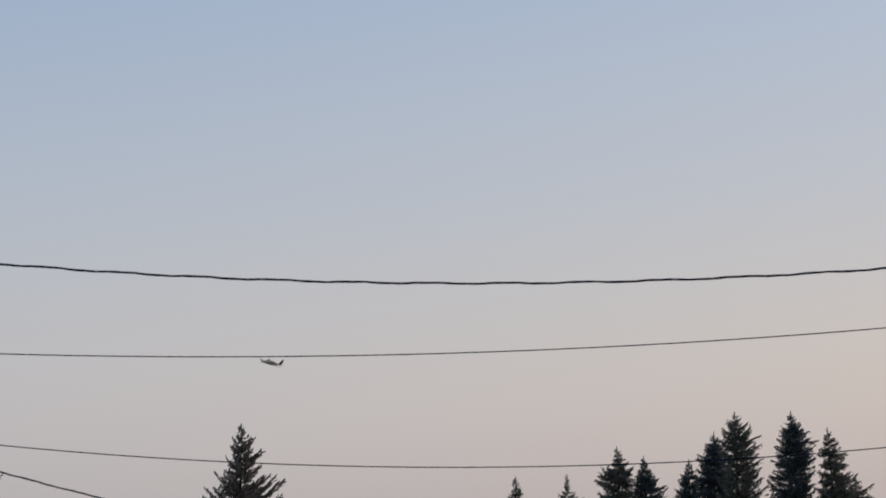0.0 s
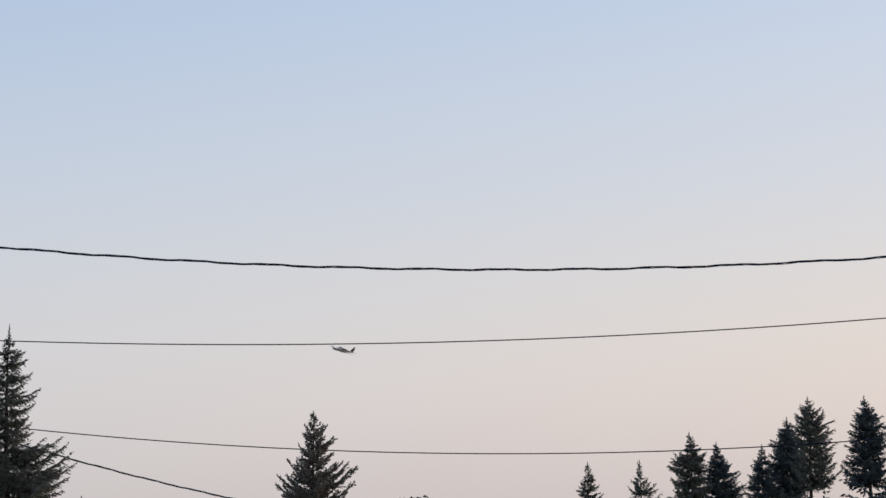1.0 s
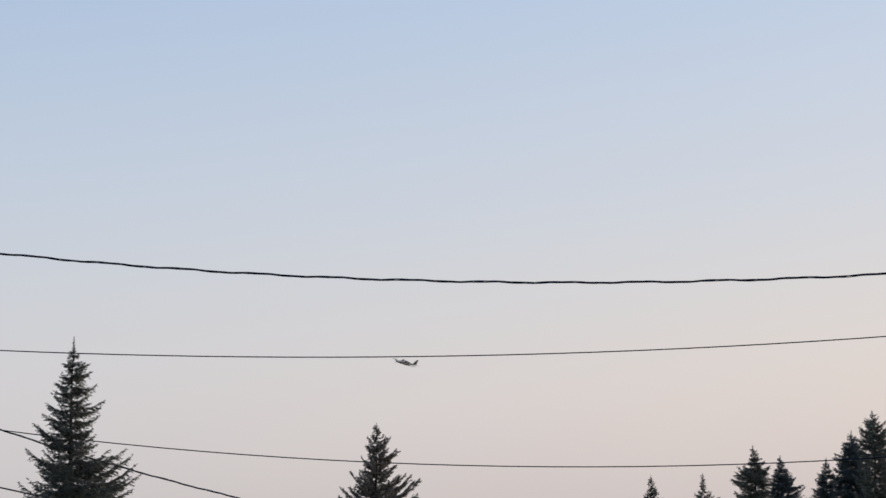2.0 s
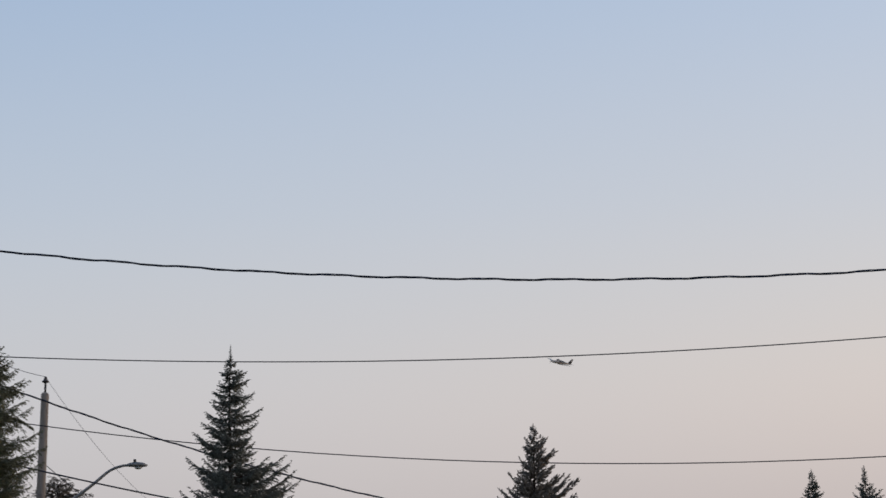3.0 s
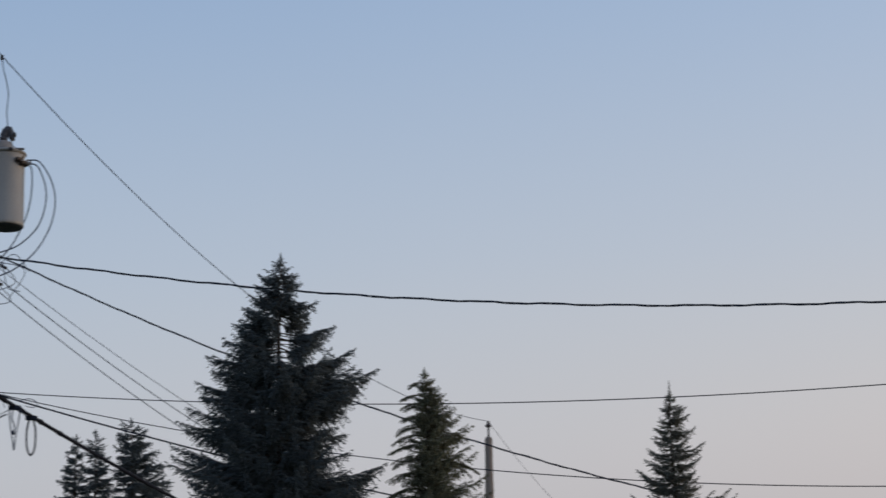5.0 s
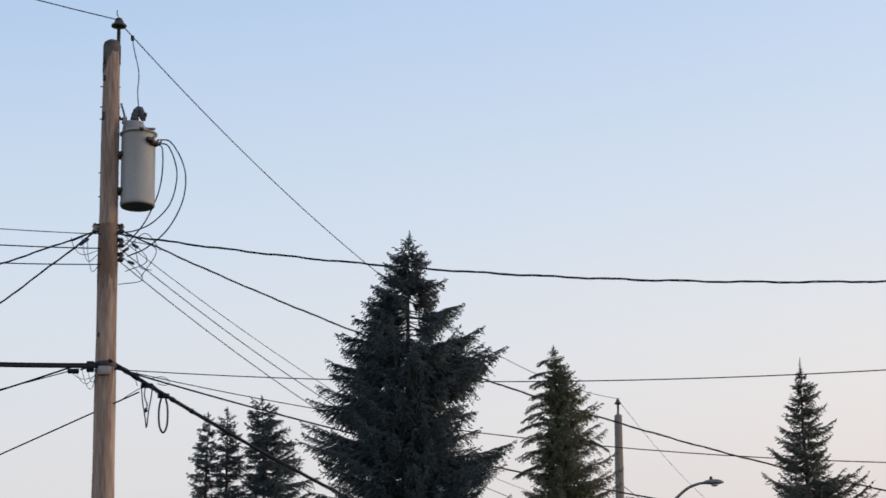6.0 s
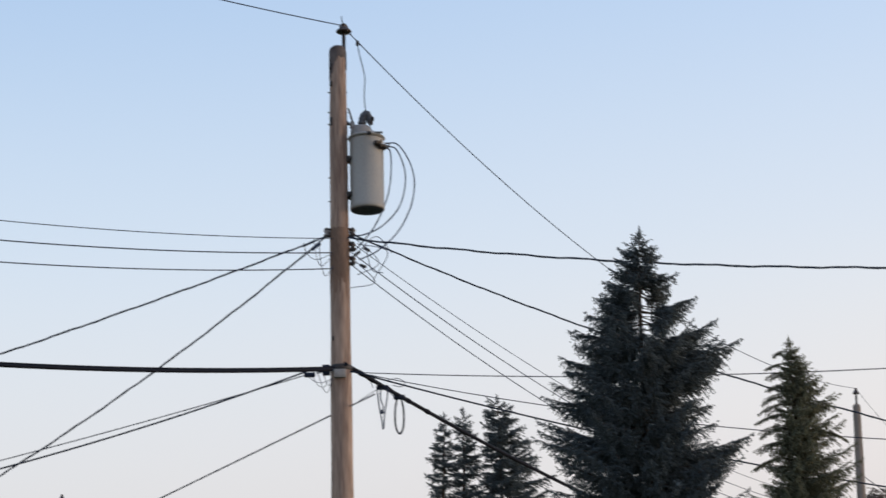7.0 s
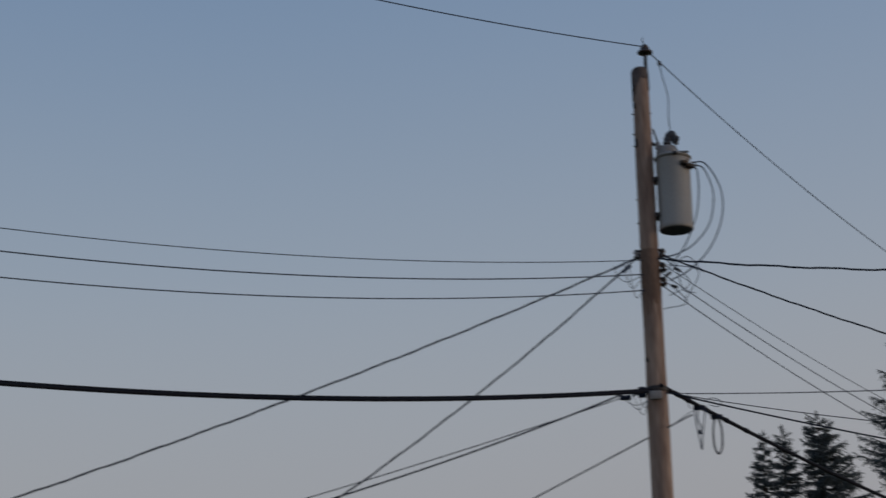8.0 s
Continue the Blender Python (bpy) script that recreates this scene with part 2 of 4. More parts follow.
def near_pole():
    p = thing("utility_pole", (POLE[0], POLE[1], 0), "tall weathered brown wooden utility pole with hardware bands", "utility pole", UTIL, FACE)
    part("shaft", pole_shaft(11.83, 0.098, 0.165), M_WOOD, p)
    part("stained_band", stained_band(), M_STAIN, p, "dark stained band with a ragged lower edge")
    part("top_pin", joined(tube([(0.075, -0.01, 11.55), (0.075, -0.01, 12.06)], 0.022, 8), box(0.08, -0.01, 11.7, 0.05, 0.06, 0.22, 0.008)), M_DARKIRON, p, "dark iron ridge pin")
    part("insulator", pin_insulator(12.1, 0.075, -0.01, 1.0, 1.15, 0.78), M_BROWNPORC, p, "brown porcelain pin insulator")
    for z in (9.53, 9.36, 9.19):
        for sx in (-1, 1):
            if sx < 0 and z < 9.5:
                continue
            x = sx * 0.15
            part("clevis", joined(box(x * 0.86, -0.02, z, 0.09, 0.07, 0.012, 0.003), box(x * 0.86, -0.02, z + 0.085, 0.09, 0.07, 0.012, 0.003), tube([(x, -0.02, z - 0.02), (x, -0.02, z + 0.11)], 0.008, 6)), M_DARKIRON, p)
            part("spool", lathe([(0.035, z + 0.008), (0.038, z + 0.02), (0.022, z + 0.04), (0.038, z + 0.062), (0.035, z + 0.075)], 12, (x, -0.02, 0)), M_BROWNPORC if sx > 0 else M_PORCELAIN, p, "brown porcelain spool" if sx > 0 else "grey porcelain spool")
    for z, h in ((11.62, 0.08), (11.4, 0.06), (10.93, 0.1), (8.3, 0.05)):
        part("staple_plate", box(-0.085, -0.06, z, 0.03, 0.05, h, 0.006), M_DARKIRON, p, "small dark plate nailed to the shaft")
    part("tie_wire", tube([(0.075, -0.01, 12.17), (0.05, -0.02, 12.22), (0.055, -0.02, 12.27)], 0.006, 5), M_DARKIRON, p)
    for z in (11.3, 11.05, 10.9, 10.24, 9.95):
        part("bolt", tube([(-0.125, -0.03, z), (0.11, -0.03, z)], 0.007, 6), M_DARKIRON, p)
    for k, (x0, z0, dx, dz) in enumerate(((-0.3, 9.5, 0.12, 0.34), (-0.24, 9.46, 0.1, 0.42), (-0.42, 9.44, 0.2, 0.2))):
        path = smooth_path([(x0, -0.04 - 0.02 * k, z0), (x0 + dx * 0.2, -0.06, z0 - dz * 0.6), (x0 + dx * 0.7, -0.07, z0 - dz), (x0 + dx * 1.6, -0.1, z0 - dz * 0.75)], 6)
        part("jumper", tube(path, 0.0042, 5), M_LEAD, p)
    for x, z, turn in ((-0.36, 9.44, 24), (-0.27, 9.40, 38)):
        m = pose(x, -0.04, z, 0, -turn, 0)
        part("wedge_clamp", ([m @ Vector(v) for v in box(0, 0, 0, 0.13, 0.022, 0.026, 0.006)[0]], box(0, 0, 0, 0.13, 0.022, 0.026, 0.006)[1]), M_LEAD, p, "grey metal wedge clamp")
    for x, z, turn in ((0.265, 9.15, 20), (0.31, 9.35, 26), (0.2, 9.3, -35)):
        m = pose(x, -0.09, z, 0, turn, 0)
        shape = box(0, 0, 0, 0.085, 0.03, 0.032, 0.008)
        part("wire_connector", ([m @ Vector(v) for v in shape[0]], shape[1]), M_DARKIRON, p, "small dark wire connector")
    part("weathered_top", weathered_top(), M_WEATHERED, p, "dark weathered pole top")
    part("cable_band", lathe([(0.122, 7.925), (0.126, 7.93), (0.126, 7.985), (0.122, 7.99)], 18), M_DARKIRON, p, "dark metal cable band")
    part("tag_box", box(-0.015, -0.125, 7.87, 0.14, 0.06, 0.10, 0.008), M_GREYBOX, p, "grey cover box")
    part("splice_box", joined(box(-0.36, -0.03, 7.88, 0.13, 0.07, 0.05, 0.015), tube([(-0.28, -0.02, 7.9), (-0.1, -0.02, 7.97)], 0.012, 6)), M_CABLE, p, "small black splice box")
    part("splice_box", box(-0.17, -0.05, 7.93, 0.09, 0.07, 0.12, 0.012), M_CABLE, p, "small black splice box")
    for k, (x0, x1, dz) in enumerate(((-0.4, -0.1, 0.07), (-0.34, -0.12, 0.12), (-0.26, -0.1, 0.18), (-0.2, -0.1, 0.1))):
        path = smooth_path([(x0, -0.05, 7.88), ((x0 * 2 + x1) / 3, -0.07, 7.85 - dz * 0.8), ((x0 + 2 * x1) / 3, -0.08, 7.85 - dz), (x1, -0.1, 7.82)], 6)
        part("jumper", tube(path, 0.0036, 5), M_LEAD, p)
    return p


def transformer():
    t = thing("pole_transformer", (POLE[0], POLE[1], 9.85), "grey cylindrical transformer hung on the wooden pole", "transformer", turn=FACE)
    x = 0.328
    part("tank", lathe([(0.18, 0.0), (0.197, 0.0), (0.202, 0.012), (0.202, 0.05), (0.198, 0.06), (0.2, 0.84), (0.2, 0.86)], 32, (x, 0, 0)), M_TANK, t)
    part("tank_bottom", lathe([(0.05, -0.003), (0.185, -0.003), (0.193, 0.0)], 32, (x, 0, -0.004)), M_TANKBASE, t, "dark recessed tank bottom")
    part("lid", lathe([(0.2, 0.862), (0.212, 0.866), (0.212, 0.89), (0.2, 0.905), (0.13, 0.925), (0.03, 0.935), (0.001, 0.936)], 32, (x, 0, 0)), M_TANK, t)
    part("lid_clamp", tube([(x + 0.215 * math.cos(a), 0.215 * math.sin(a), 0.88) for a in (i * math.pi / 16 for i in range(33))], 0.006, 6), M_TANK, t)
    part("lid_bolt", box(x + 0.03, -0.22, 0.88, 0.05, 0.03, 0.035, 0.005), M_DARKIRON, t)
    part("bushing_base", lathe([(0.125, 0.0), (0.128, 0.03), (0.115, 0.045), (0.126, 0.06), (0.112, 0.08), (0.12, 0.1), (0.10, 0.12), (0.05, 0.13), (0.001, 0.132)], 20, (x - 0.065, 0.0, 0.912), Matrix.Diagonal((1.0, 0.85, 1.0, 1))), M_PORCELAIN, t, "squat grey porcelain bushing base")
    hook = smooth_path([(x - 0.055, -0.01, 1.02), (x - 0.045, -0.02, 1.1), (x - 0.02, -0.03, 1.165), (x + 0.015, -0.03, 1.175), (x + 0.035, -0.03, 1.12), (x + 0.042, -0.03, 1.07)], 5)
    part("bushing", tube(hook, [0.05 - 0.018 * i / (len(hook) - 1) + 0.006 * (i % 3 == 0) for i in range(len(hook))], 12), M_GUARD, t, "dark grey hooked bushing cover")
    part("bushing_cap", joined(box(x + 0.05, -0.04, 1.075, 0.06, 0.05, 0.07, 0.012), box(x + 0.075, -0.05, 1.11, 0.035, 0.04, 0.05, 0.008), tube([(x - 0.08, -0.06, 1.05), (x - 0.03, -0.07, 1.045)], 0.018, 6)), M_DARKIRON, t, "black animal guard")
    part("ground_lead", tube(smooth_path([(x + 0.045, -0.06, 1.05), (x + 0.05, -0.08, 0.98), (x + 0.09, -0.1, 0.93), (x + 0.16, -0.12, 0.9)], 5), 0.006, 5), M_STEEL, t)
    part("arrester", lathe([(0.03, 0.0), (0.036, 0.01), (0.026, 0.025), (0.036, 0.04), (0.026, 0.055), (0.034, 0.07), (0.02, 0.085), (0.012, 0.1)], 14, (x - 0.165, 0.0, 1.01)), M_PORCELAIN, t, "grey surge arrester")
    part("arrester_rod", tube([(x - 0.165, 0, 1.1), (x - 0.185, 0, 1.18), (x - 0.21, 0, 1.26)], 0.012, 6), M_STEEL, t)
    part("arrester_bracket", joined(tube([(x - 0.24, 0, 1.07), (x - 0.14, 0, 1.06)], 0.014, 6), box(x - 0.225, 0, 1.075, 0.035, 0.05, 0.04, 0.006)), M_DARKIRON, t)
    for z in (0.62, 0.18):
        part("bracket", joined(box(0.108, 0, z, 0.06, 0.12, 0.07, 0.008), box(0.135, 0, z, 0.03, 0.2, 0.05, 0.006)), M_DARKIRON, t, "dark steel hanger bracket")
    for k, (tx, y, tz) in enumerate(((0.10, -0.185, 0.765), (0.15, -0.15, 0.735), (0.19, -0.08, 0.745))):
        term = part("terminal", lathe([(0.03, 0), (0.036, 0.015), (0.022, 0.03), (0.032, 0.04), (0.018, 0.055), (0.016, 0.065)], 10, (x + tx, y + 0.02, tz), pose(0, 0, 0, 90, 0, 40)), M_BROWNPORC, t, "brown secondary terminal")
        part("stud", joined(box(x + tx + 0.045, y - 0.03, tz, 0.06, 0.022, 0.03, 0.004), box(x + tx + 0.07, y - 0.03, tz + 0.02, 0.02, 0.03, 0.025, 0.004)), M_BRASS if k < 2 else M_STEEL, term, "tarnished metal stud")
    part("lid_lug", box(x + 0.14, -0.17, 0.9, 0.1, 0.03, 0.02, 0.004), M_STEEL, t, "pale metal lug on the lid")
    loops = (((0.56, 0.79), (0.68, 0.77), (0.8, 0.55), (0.845, 0.3), (0.8, 0.0), (0.66, -0.3), (0.44, -0.52), (0.22, -0.63)),
             ((0.56, 0.77), (0.66, 0.74), (0.74, 0.52), (0.75, 0.3), (0.68, 0.02), (0.5, -0.2), (0.3, -0.3), (0.17, -0.32)),
             ((0.56, 0.785), (0.603, 0.72), (0.605, 0.45), (0.57, 0.2), (0.49, -0.02), (0.4, -0.2), (0.27, -0.37), (0.17, -0.48)))
    for k, keys in enumerate(loops):
        part("secondary_lead", tube(smooth_path([(px + 0.12 * max(0.0, px - 0.56), -0.1 + 0.07 * k, pz) for px, pz in keys], 7), 0.0082, 7), M_LEAD, t, "curved blue-grey lead")
    part("primary_lead", tube(smooth_path([(x, -0.02, 1.16), (x - 0.02, -0.02, 1.4), (x - 0.01, -0.01, 1.65), (x - 0.07, 0.02, 1.95), (x - 0.09, 0.05, 2.1)], 6), 0.006, 6), M_BARE, t, "thin bare lead up to the line")
    part("line_clamp", box(x - 0.09, 0.05, 2.1, 0.04, 0.05, 0.06, 0.01), M_DARKIRON, t)
    for k, (a, b, c) in enumerate((((0.17, 9.5), (0.45, 9.2), (0.2, 9.05)), ((0.2, 9.42), (0.55, 9.32), (0.38, 8.98)), ((0.18, 9.28), (0.42, 9.5), (0.6, 9.3)), ((0.18, 9.2), (0.4, 8.95), (0.12, 8.88)), ((0.3, 9.4), (0.36, 9.1), (0.5, 9.05)))):
        path = smooth_path([(q[0], -0.06 - 0.02 * k, q[1] - 9.85) for q in (a, b, c)], 8)
        part("jumper", tube(path, 0.005, 5), M_LEAD, t)
    return t


near_pole()
transformer()


# ---------------------------------------------------------------- far pole with its street lamp
def far_pole():
    p = thing("utility_pole", (FAR_POLE[0], FAR_POLE[1], 0), "grey-brown wooden utility pole beside a tall conifer", "utility pole", UTIL, 7.1)
    p.matrix_basis = pose(FAR_POLE[0], FAR_POLE[1], 0, 0, 1.0, 7.1) @ pose(-0.2, 0, 0)
    part("shaft", pole_shaft(11.72, 0.078, 0.145), M_GREYWOOD, p)
    part("top_pin", tube([(0, 0, 11.6), (0, 0, 12.02)], 0.022, 8), M_DARKIRON, p)
    part("insulator", pin_insulator(12.02, 0, 0, 0.85), M_BROWNPORC, p, "brown porcelain pin insulator")
    return p


def street_lamp():
    s = thing("street_lamp", (FAR_POLE[0], FAR_POLE[1], 9.25), "grey metal street lamp arm fixed to a wooden pole, unlit", "street lamp", turn=7.1)
    arm = smooth_path([(0.1, -0.02, 0.0), (0.52, -0.05, 0.3), (0.98, -0.08, 0.66), (1.3, -0.1, 0.93), (1.55, -0.12, 1.03), (1.72, -0.13, 1.04)], 8)
    part("arm", tube(arm, [0.036 - 0.012 * i / len(arm) for i in range(len(arm))], 10), M_STEEL, s)
    part("wall_plate", box(0.1, -0.02, 0.0, 0.05, 0.14, 0.3, 0.01), M_STEEL, s)
    head = [(1.62, 0.02), (1.7, 0.055), (1.83, 0.075), (1.96, 0.065), (2.05, 0.025)]
    verts, faces, sides = [], [], 12
    for x, h in head:
        for k in range(sides):
            a = 2 * math.pi * k / sides
            z = math.sin(a)
            verts.append((x, -0.13 + 0.1 * math.cos(a) * (h / 0.085), 1.04 + (h if z > 0 else h * 0.45) * z))
    faces = [(i * sides + k, i * sides + (k + 1) % sides, (i + 1) * sides + (k + 1) % sides, (i + 1) * sides + k) for i in range(len(head) - 1) for k in range(sides)]
    faces += [tuple(range(sides - 1, -1, -1)), tuple(range((len(head) - 1) * sides, len(head) * sides))]
    hd = part("lamp_head", (verts, faces), M_STEEL, s, "flat cobra-style lamp head")
    part("lens", lathe([(0.075, 1.0), (0.07, 0.985), (0.04, 0.97), (0.001, 0.965)], 14, (1.87, -0.13, 0.0)), M_LENS, hd, "pale lamp lens")
    part("photocell", lathe([(0.03, 1.13), (0.032, 1.17), (0.025, 1.195), (0.001, 1.2)], 10, (1.8, -0.13, -0.03)), M_DARKIRON, hd, "small dark photocell")
    return s


def distant_pole():
    at = around(-26.1, 60)
    p = thing("utility_pole", at, "distant wooden utility pole, only its top in view", "utility pole", UTIL, 26.1)
    part("shaft", pole_shaft(12.33, 0.07, 0.16), M_GREYWOOD, p)
    part("insulator", pin_insulator(12.44, 0, 0, 0.9), M_BROWNPORC, p, "brown porcelain pin insulator")
    part("cutout", joined(tube([(-0.07, 0, 12.24), (-0.18, -0.02, 12.28)], 0.018, 6), lathe([(0.03, 12.24), (0.035, 12.28), (0.025, 12.34), (0.01, 12.36)], 10, (-0.2, -0.02, 0))), M_DARKIRON, p, "dark fuse cutout")
    part("side_bracket", box(0.12, 0.05, 12.2, 0.08, 0.08, 0.25, 0.02), M_STEEL, p, "pale metal bracket")
    return p


far_pole()
street_lamp()
distant_pole()


# ---------------------------------------------------------------- wires
STREET = (0.1367, 0.9906)                  # along the street, from the near to the far pole


def line(name, a, b, sag, r, mat, label, group="", sides=6):
    pts = sagging(a, b, sag)
    base = Vector(a)
    ob = mesh_object(name, *tube([p - base for p in pts], r, sides), mat)
    ob.location = base
    return tagged(ob, label, "wire", group)


def triplex(a, b, sag, r, pitch, label, group="", sway=0.6):
    """Two insulated strands wound round a bare messenger, with slack here and there."""
    pts = sagging(a, b, sag, 420)
    base, length = Vector(a), (Vector(b) - Vector(a)).length
    ob = thing("service_cable", a, label, "wire", group)
    d = (Vector(b) - Vector(a)).normalized()
    side = d.cross(Vector((0, 0, 1))).normalized()
    up = side.cross(d)
    for k in range(3):
        run = []
        for i, p in enumerate(pts):
            s = length * i / 420
            ang = 2 * math.pi * (s / pitch) + 2 * math.pi * k / 3 + 0.6 * noise.noise(Vector((s * 0.8, k, 1)))
            slack = 1.0 + 0.55 * max(0.0, noise.noise(Vector((s * 1.3, 7.0 * k, 3.0)))) * (k > 0)
            wave = sway * r * math.sin(2 * math.pi * s / pitch + 1.0 + 1.5 * noise.noise(Vector((s * 0.3, 2.0, 9.0))))
            run.append(p - base + (side * math.cos(ang) + up * math.sin(ang)) * r * 1.15 * slack + up * wave)
        part("strand", tube(run, r * (0.75 if k == 0 else 0.95), 5), M_BARE if k == 0 else M_CABLE, ob, "bare twisted messenger" if k == 0 else "")
    return ob


PX, PY = POLE
FX, FY = FAR_POLE
OUT = (16.0, 20.0)
LEFT = (-18.5, 8.5)
SEC, COM = "power lines at the near pole", "communication lines at the near pole"
triplex((PX, PY, 9.53), (*OUT, 8.52), 1.50, 0.0062, 0.76, "thick black twisted service cable sagging across the street", SEC, 0.95)
line("overhead_wire", (PX, PY, 7.92), (*OUT, 7.89), 1.096, 0.0056, M_CABLE, "thin dark overhead wire rising slightly away from the pole", COM)
line("overhead_wire", (PX, PY, 7.95), (*OUT, 7.10), 1.83, 0.0053, M_CABLE, "thin dark overhead wire hanging low across the trees", COM)
line("overhead_wire", (PX, PY, 7.96), (2.0, 34.0, 6.61), 0.38, 0.010, M_CABLE, "dark overhead wire falling behind the big conifer", COM)
triplex((PX, PY, 9.63), (4.2, 30.0, 5.97), 0.75, 0.0055, 0.6, "black twisted service drop slanting down past the conifers", SEC)
line("primary_line", (PX + 0.09, PY, 12.11), (FX, FY, 12.1), 0.92, 0.0064, M_BARE, "bare high voltage wire between the two pole tops", SEC)
for za, zb, sag, r in ((9.57, 9.7, 0.61, 0.0046), (9.45, 9.5, 0.675, 0.006), (9.3, 9.3, 0.73, 0.006)):
    line("secondary_line", (PX, PY, za), (FX, FY, zb), sag, r, M_BARE, "thin power wire running down to the far pole", SEC)
line("trunk_cable", (PX + 0.08, PY - 0.1, 7.985), (FX, FY, 7.98), 0.41, 0.024, M_TRUNK, "thick black communication cable running to the far pole", COM, 8)
for za, zb, sag, r in ((9.51, 9.20, 0.81, 0.0055), (9.34, 8.98, 0.85, 0.0075), (9.15, 8.67, 0.87, 0.007)):
    line("secondary_line", (PX, PY, za), (*LEFT, zb), sag, r, M_CABLE, "dark power wire running along the street", SEC)
line("trunk_cable", (PX, PY - 0.05, 7.94), (*LEFT, 7.51), 0.72, 0.021, M_TRUNK, "thick black lashed communication cable along the street", COM, 8)
line("messenger_strand", (PX, PY - 0.05, 7.967), (*LEFT, 7.537), 0.72, 0.0095, M_TRUNK, "thin dark steel strand carrying the communication cable", COM)
line("primary_line", (PX + 0.06, PY, 12.15), (*LEFT, 13.33), 0.75, 0.0075, M_BARE, "bare high voltage wire rising from the pole top", SEC)
triplex((PX - 0.1, PY, 9.57), (-16.0, 18.0, 5.30), 0.17, 0.0058, 0.7, "black twisted service drop slanting to a house", SEC)
triplex((PX - 0.1, PY, 9.6), (-16.0, 24.0, 5.29), 0.37, 0.0058, 0.7, "black twisted service drop slanting steeply down", SEC)
line("drop_wire", (PX - 0.3, PY - 0.1, 7.96), (-15.0, 22.0, 5.94), 0.17, 0.010, M_CABLE, "dark communication drop wire slanting down", COM)
line("drop_wire", (PX - 0.3, PY - 0.05, 7.93), (-15.0, 22.6, 6.13), 0.06, 0.006, M_CABLE, "thin dark communication drop wire slanting down", COM)
line("drop_wire", (PX + 0.45, PY - 0.14, 7.59), (-14.0, 27.0, 6.13), 0.0, 0.0085, M_CABLE, "dark drop wire passing behind the pole", COM)
END = (FX + STREET[0] * 22, FY + STREET[1] * 22)
line("primary_line", (FX, FY, 12.1), (*END, 12.0), 0.9, 0.0042, M_BARE, "faint high voltage wire leaving the far pole", "")
line("overhead_wire", (FX, FY, 10.35), (*END, 10.2), 0.2, 0.008, M_CABLE, "dark wire leaving the far pole", "")


def slack_loop(s, drop, wide, open_strands):
    """A loop of spare cable that hangs from the trunk cable."""
    at = Vector((PX + 0.08, PY - 0.1, 7.985)).lerp(Vector((FX, FY, 7.98)), s)
    at.z -= 4 * 0.41 * s * (1 - s) + 0.02
    label = "two slack strands knotted together below the trunk cable" if open_strands else "narrow oval loop of spare black cable hung on the trunk cable"
    t = thing("cable_loop", at, label, "cable", "spare cable loops", FACE)
    w = wide / 2
    if open_strands:
        for keys in ([(-w * 1.3, 0, 0), (-w * 0.9, 0, -drop * 0.4), (-w * 0.3, 0.01, -drop * 0.75), (0, 0.01, -drop)],
                     [(w * 1.4, 0, 0.02), (w * 1.0, 0.01, -drop * 0.3), (w * 0.5, 0.02, -drop * 0.6), (w * 0.15, 0.02, -drop * 0.97)],
                     [(-w * 0.3, 0, 0), (-w * 0.5, 0, -drop * 0.25), (w * 0.1, 0, -drop * 0.45), (-w * 0.1, 0, -drop * 0.6)]):
            part("strand", tube(smooth_path(keys, 6), 0.008, 6), M_LEAD, t)
        for keys in ([(-0.27, -0.06, -0.17), (-0.16, -0.04, -0.09), (-0.05, -0.02, -0.03), (0.06, -0.02, -0.04), (0.14, -0.01, -0.12)],
                     [(-0.12, -0.02, 0.16), (-0.13, -0.03, 0.06), (-0.11, -0.03, -0.01)],
                     [(0.05, -0.02, 0.08), (0.17, -0.04, 0.1), (0.26, -0.04, 0.05), (0.22, -0.03, 0.0), (0.12, -0.02, 0.02)]):
            part("strand", tube(smooth_path(keys, 6), 0.0045, 5), M_LEAD, t)
        part("knot", box(-w * 0.1, 0.01, -drop * 0.58, 0.035, 0.03, 0.05, 0.008), M_CABLE, t, "small dark knot")
    else:
        keys = [(-w * 0.4, 0, 0), (-w, 0, -drop * 0.35), (-w * 0.9, 0.01, -drop * 0.8), (0, 0.02, -drop), (w * 0.9, 0.02, -drop * 0.8), (w, 0.01, -drop * 0.35), (w * 0.4, 0, 0)]
        part("loop", tube(smooth_path(keys, 6), 0.012, 6), M_CABLE, t)
    part("strap", box(0, 0, 0.0, 0.14, 0.07, 0.05, 0.01), M_CABLE, t)
    return t


slack_loop(0.043, 0.5, 0.1, True)
slack_loop(0.063, 0.44, 0.10, False)


def lashing(s, wide):
    """A lumpy wrap where the trunk cable is lashed to its strand."""
    a, b = Vector((PX + 0.08, PY - 0.1, 7.985)), Vector((FX, FY, 7.98))
    at = a.lerp(b, s)
    at.z -= 4 * 0.41 * s * (1 - s)
    ob = mesh_object("cable_wrap", *lathe([(0.024, -wide), (0.029, -wide * 0.8), (0.027, -wide * 0.3), (0.033, 0.0), (0.027, wide * 0.4), (0.030, wide * 0.8), (0.024, wide)], 10), M_TRUNK)
    d = (b - a).normalized()
    d = Vector((d.x, d.y, d.z - 4 * 0.41 * (1 - 2 * s) / (b - a).length)).normalized()
    ob.matrix_basis = Matrix.Translation(at) @ d.to_track_quat("Z", "Y").to_matrix().to_4x4()
    return tagged(ob, "lumpy black lashing wrapped round the trunk cable", "cable", "cable lashings")


for s in (0.018, 0.03, 0.05, 0.074, 0.098):
    lashing(s, 0.08 if s < 0.06 else 0.05)


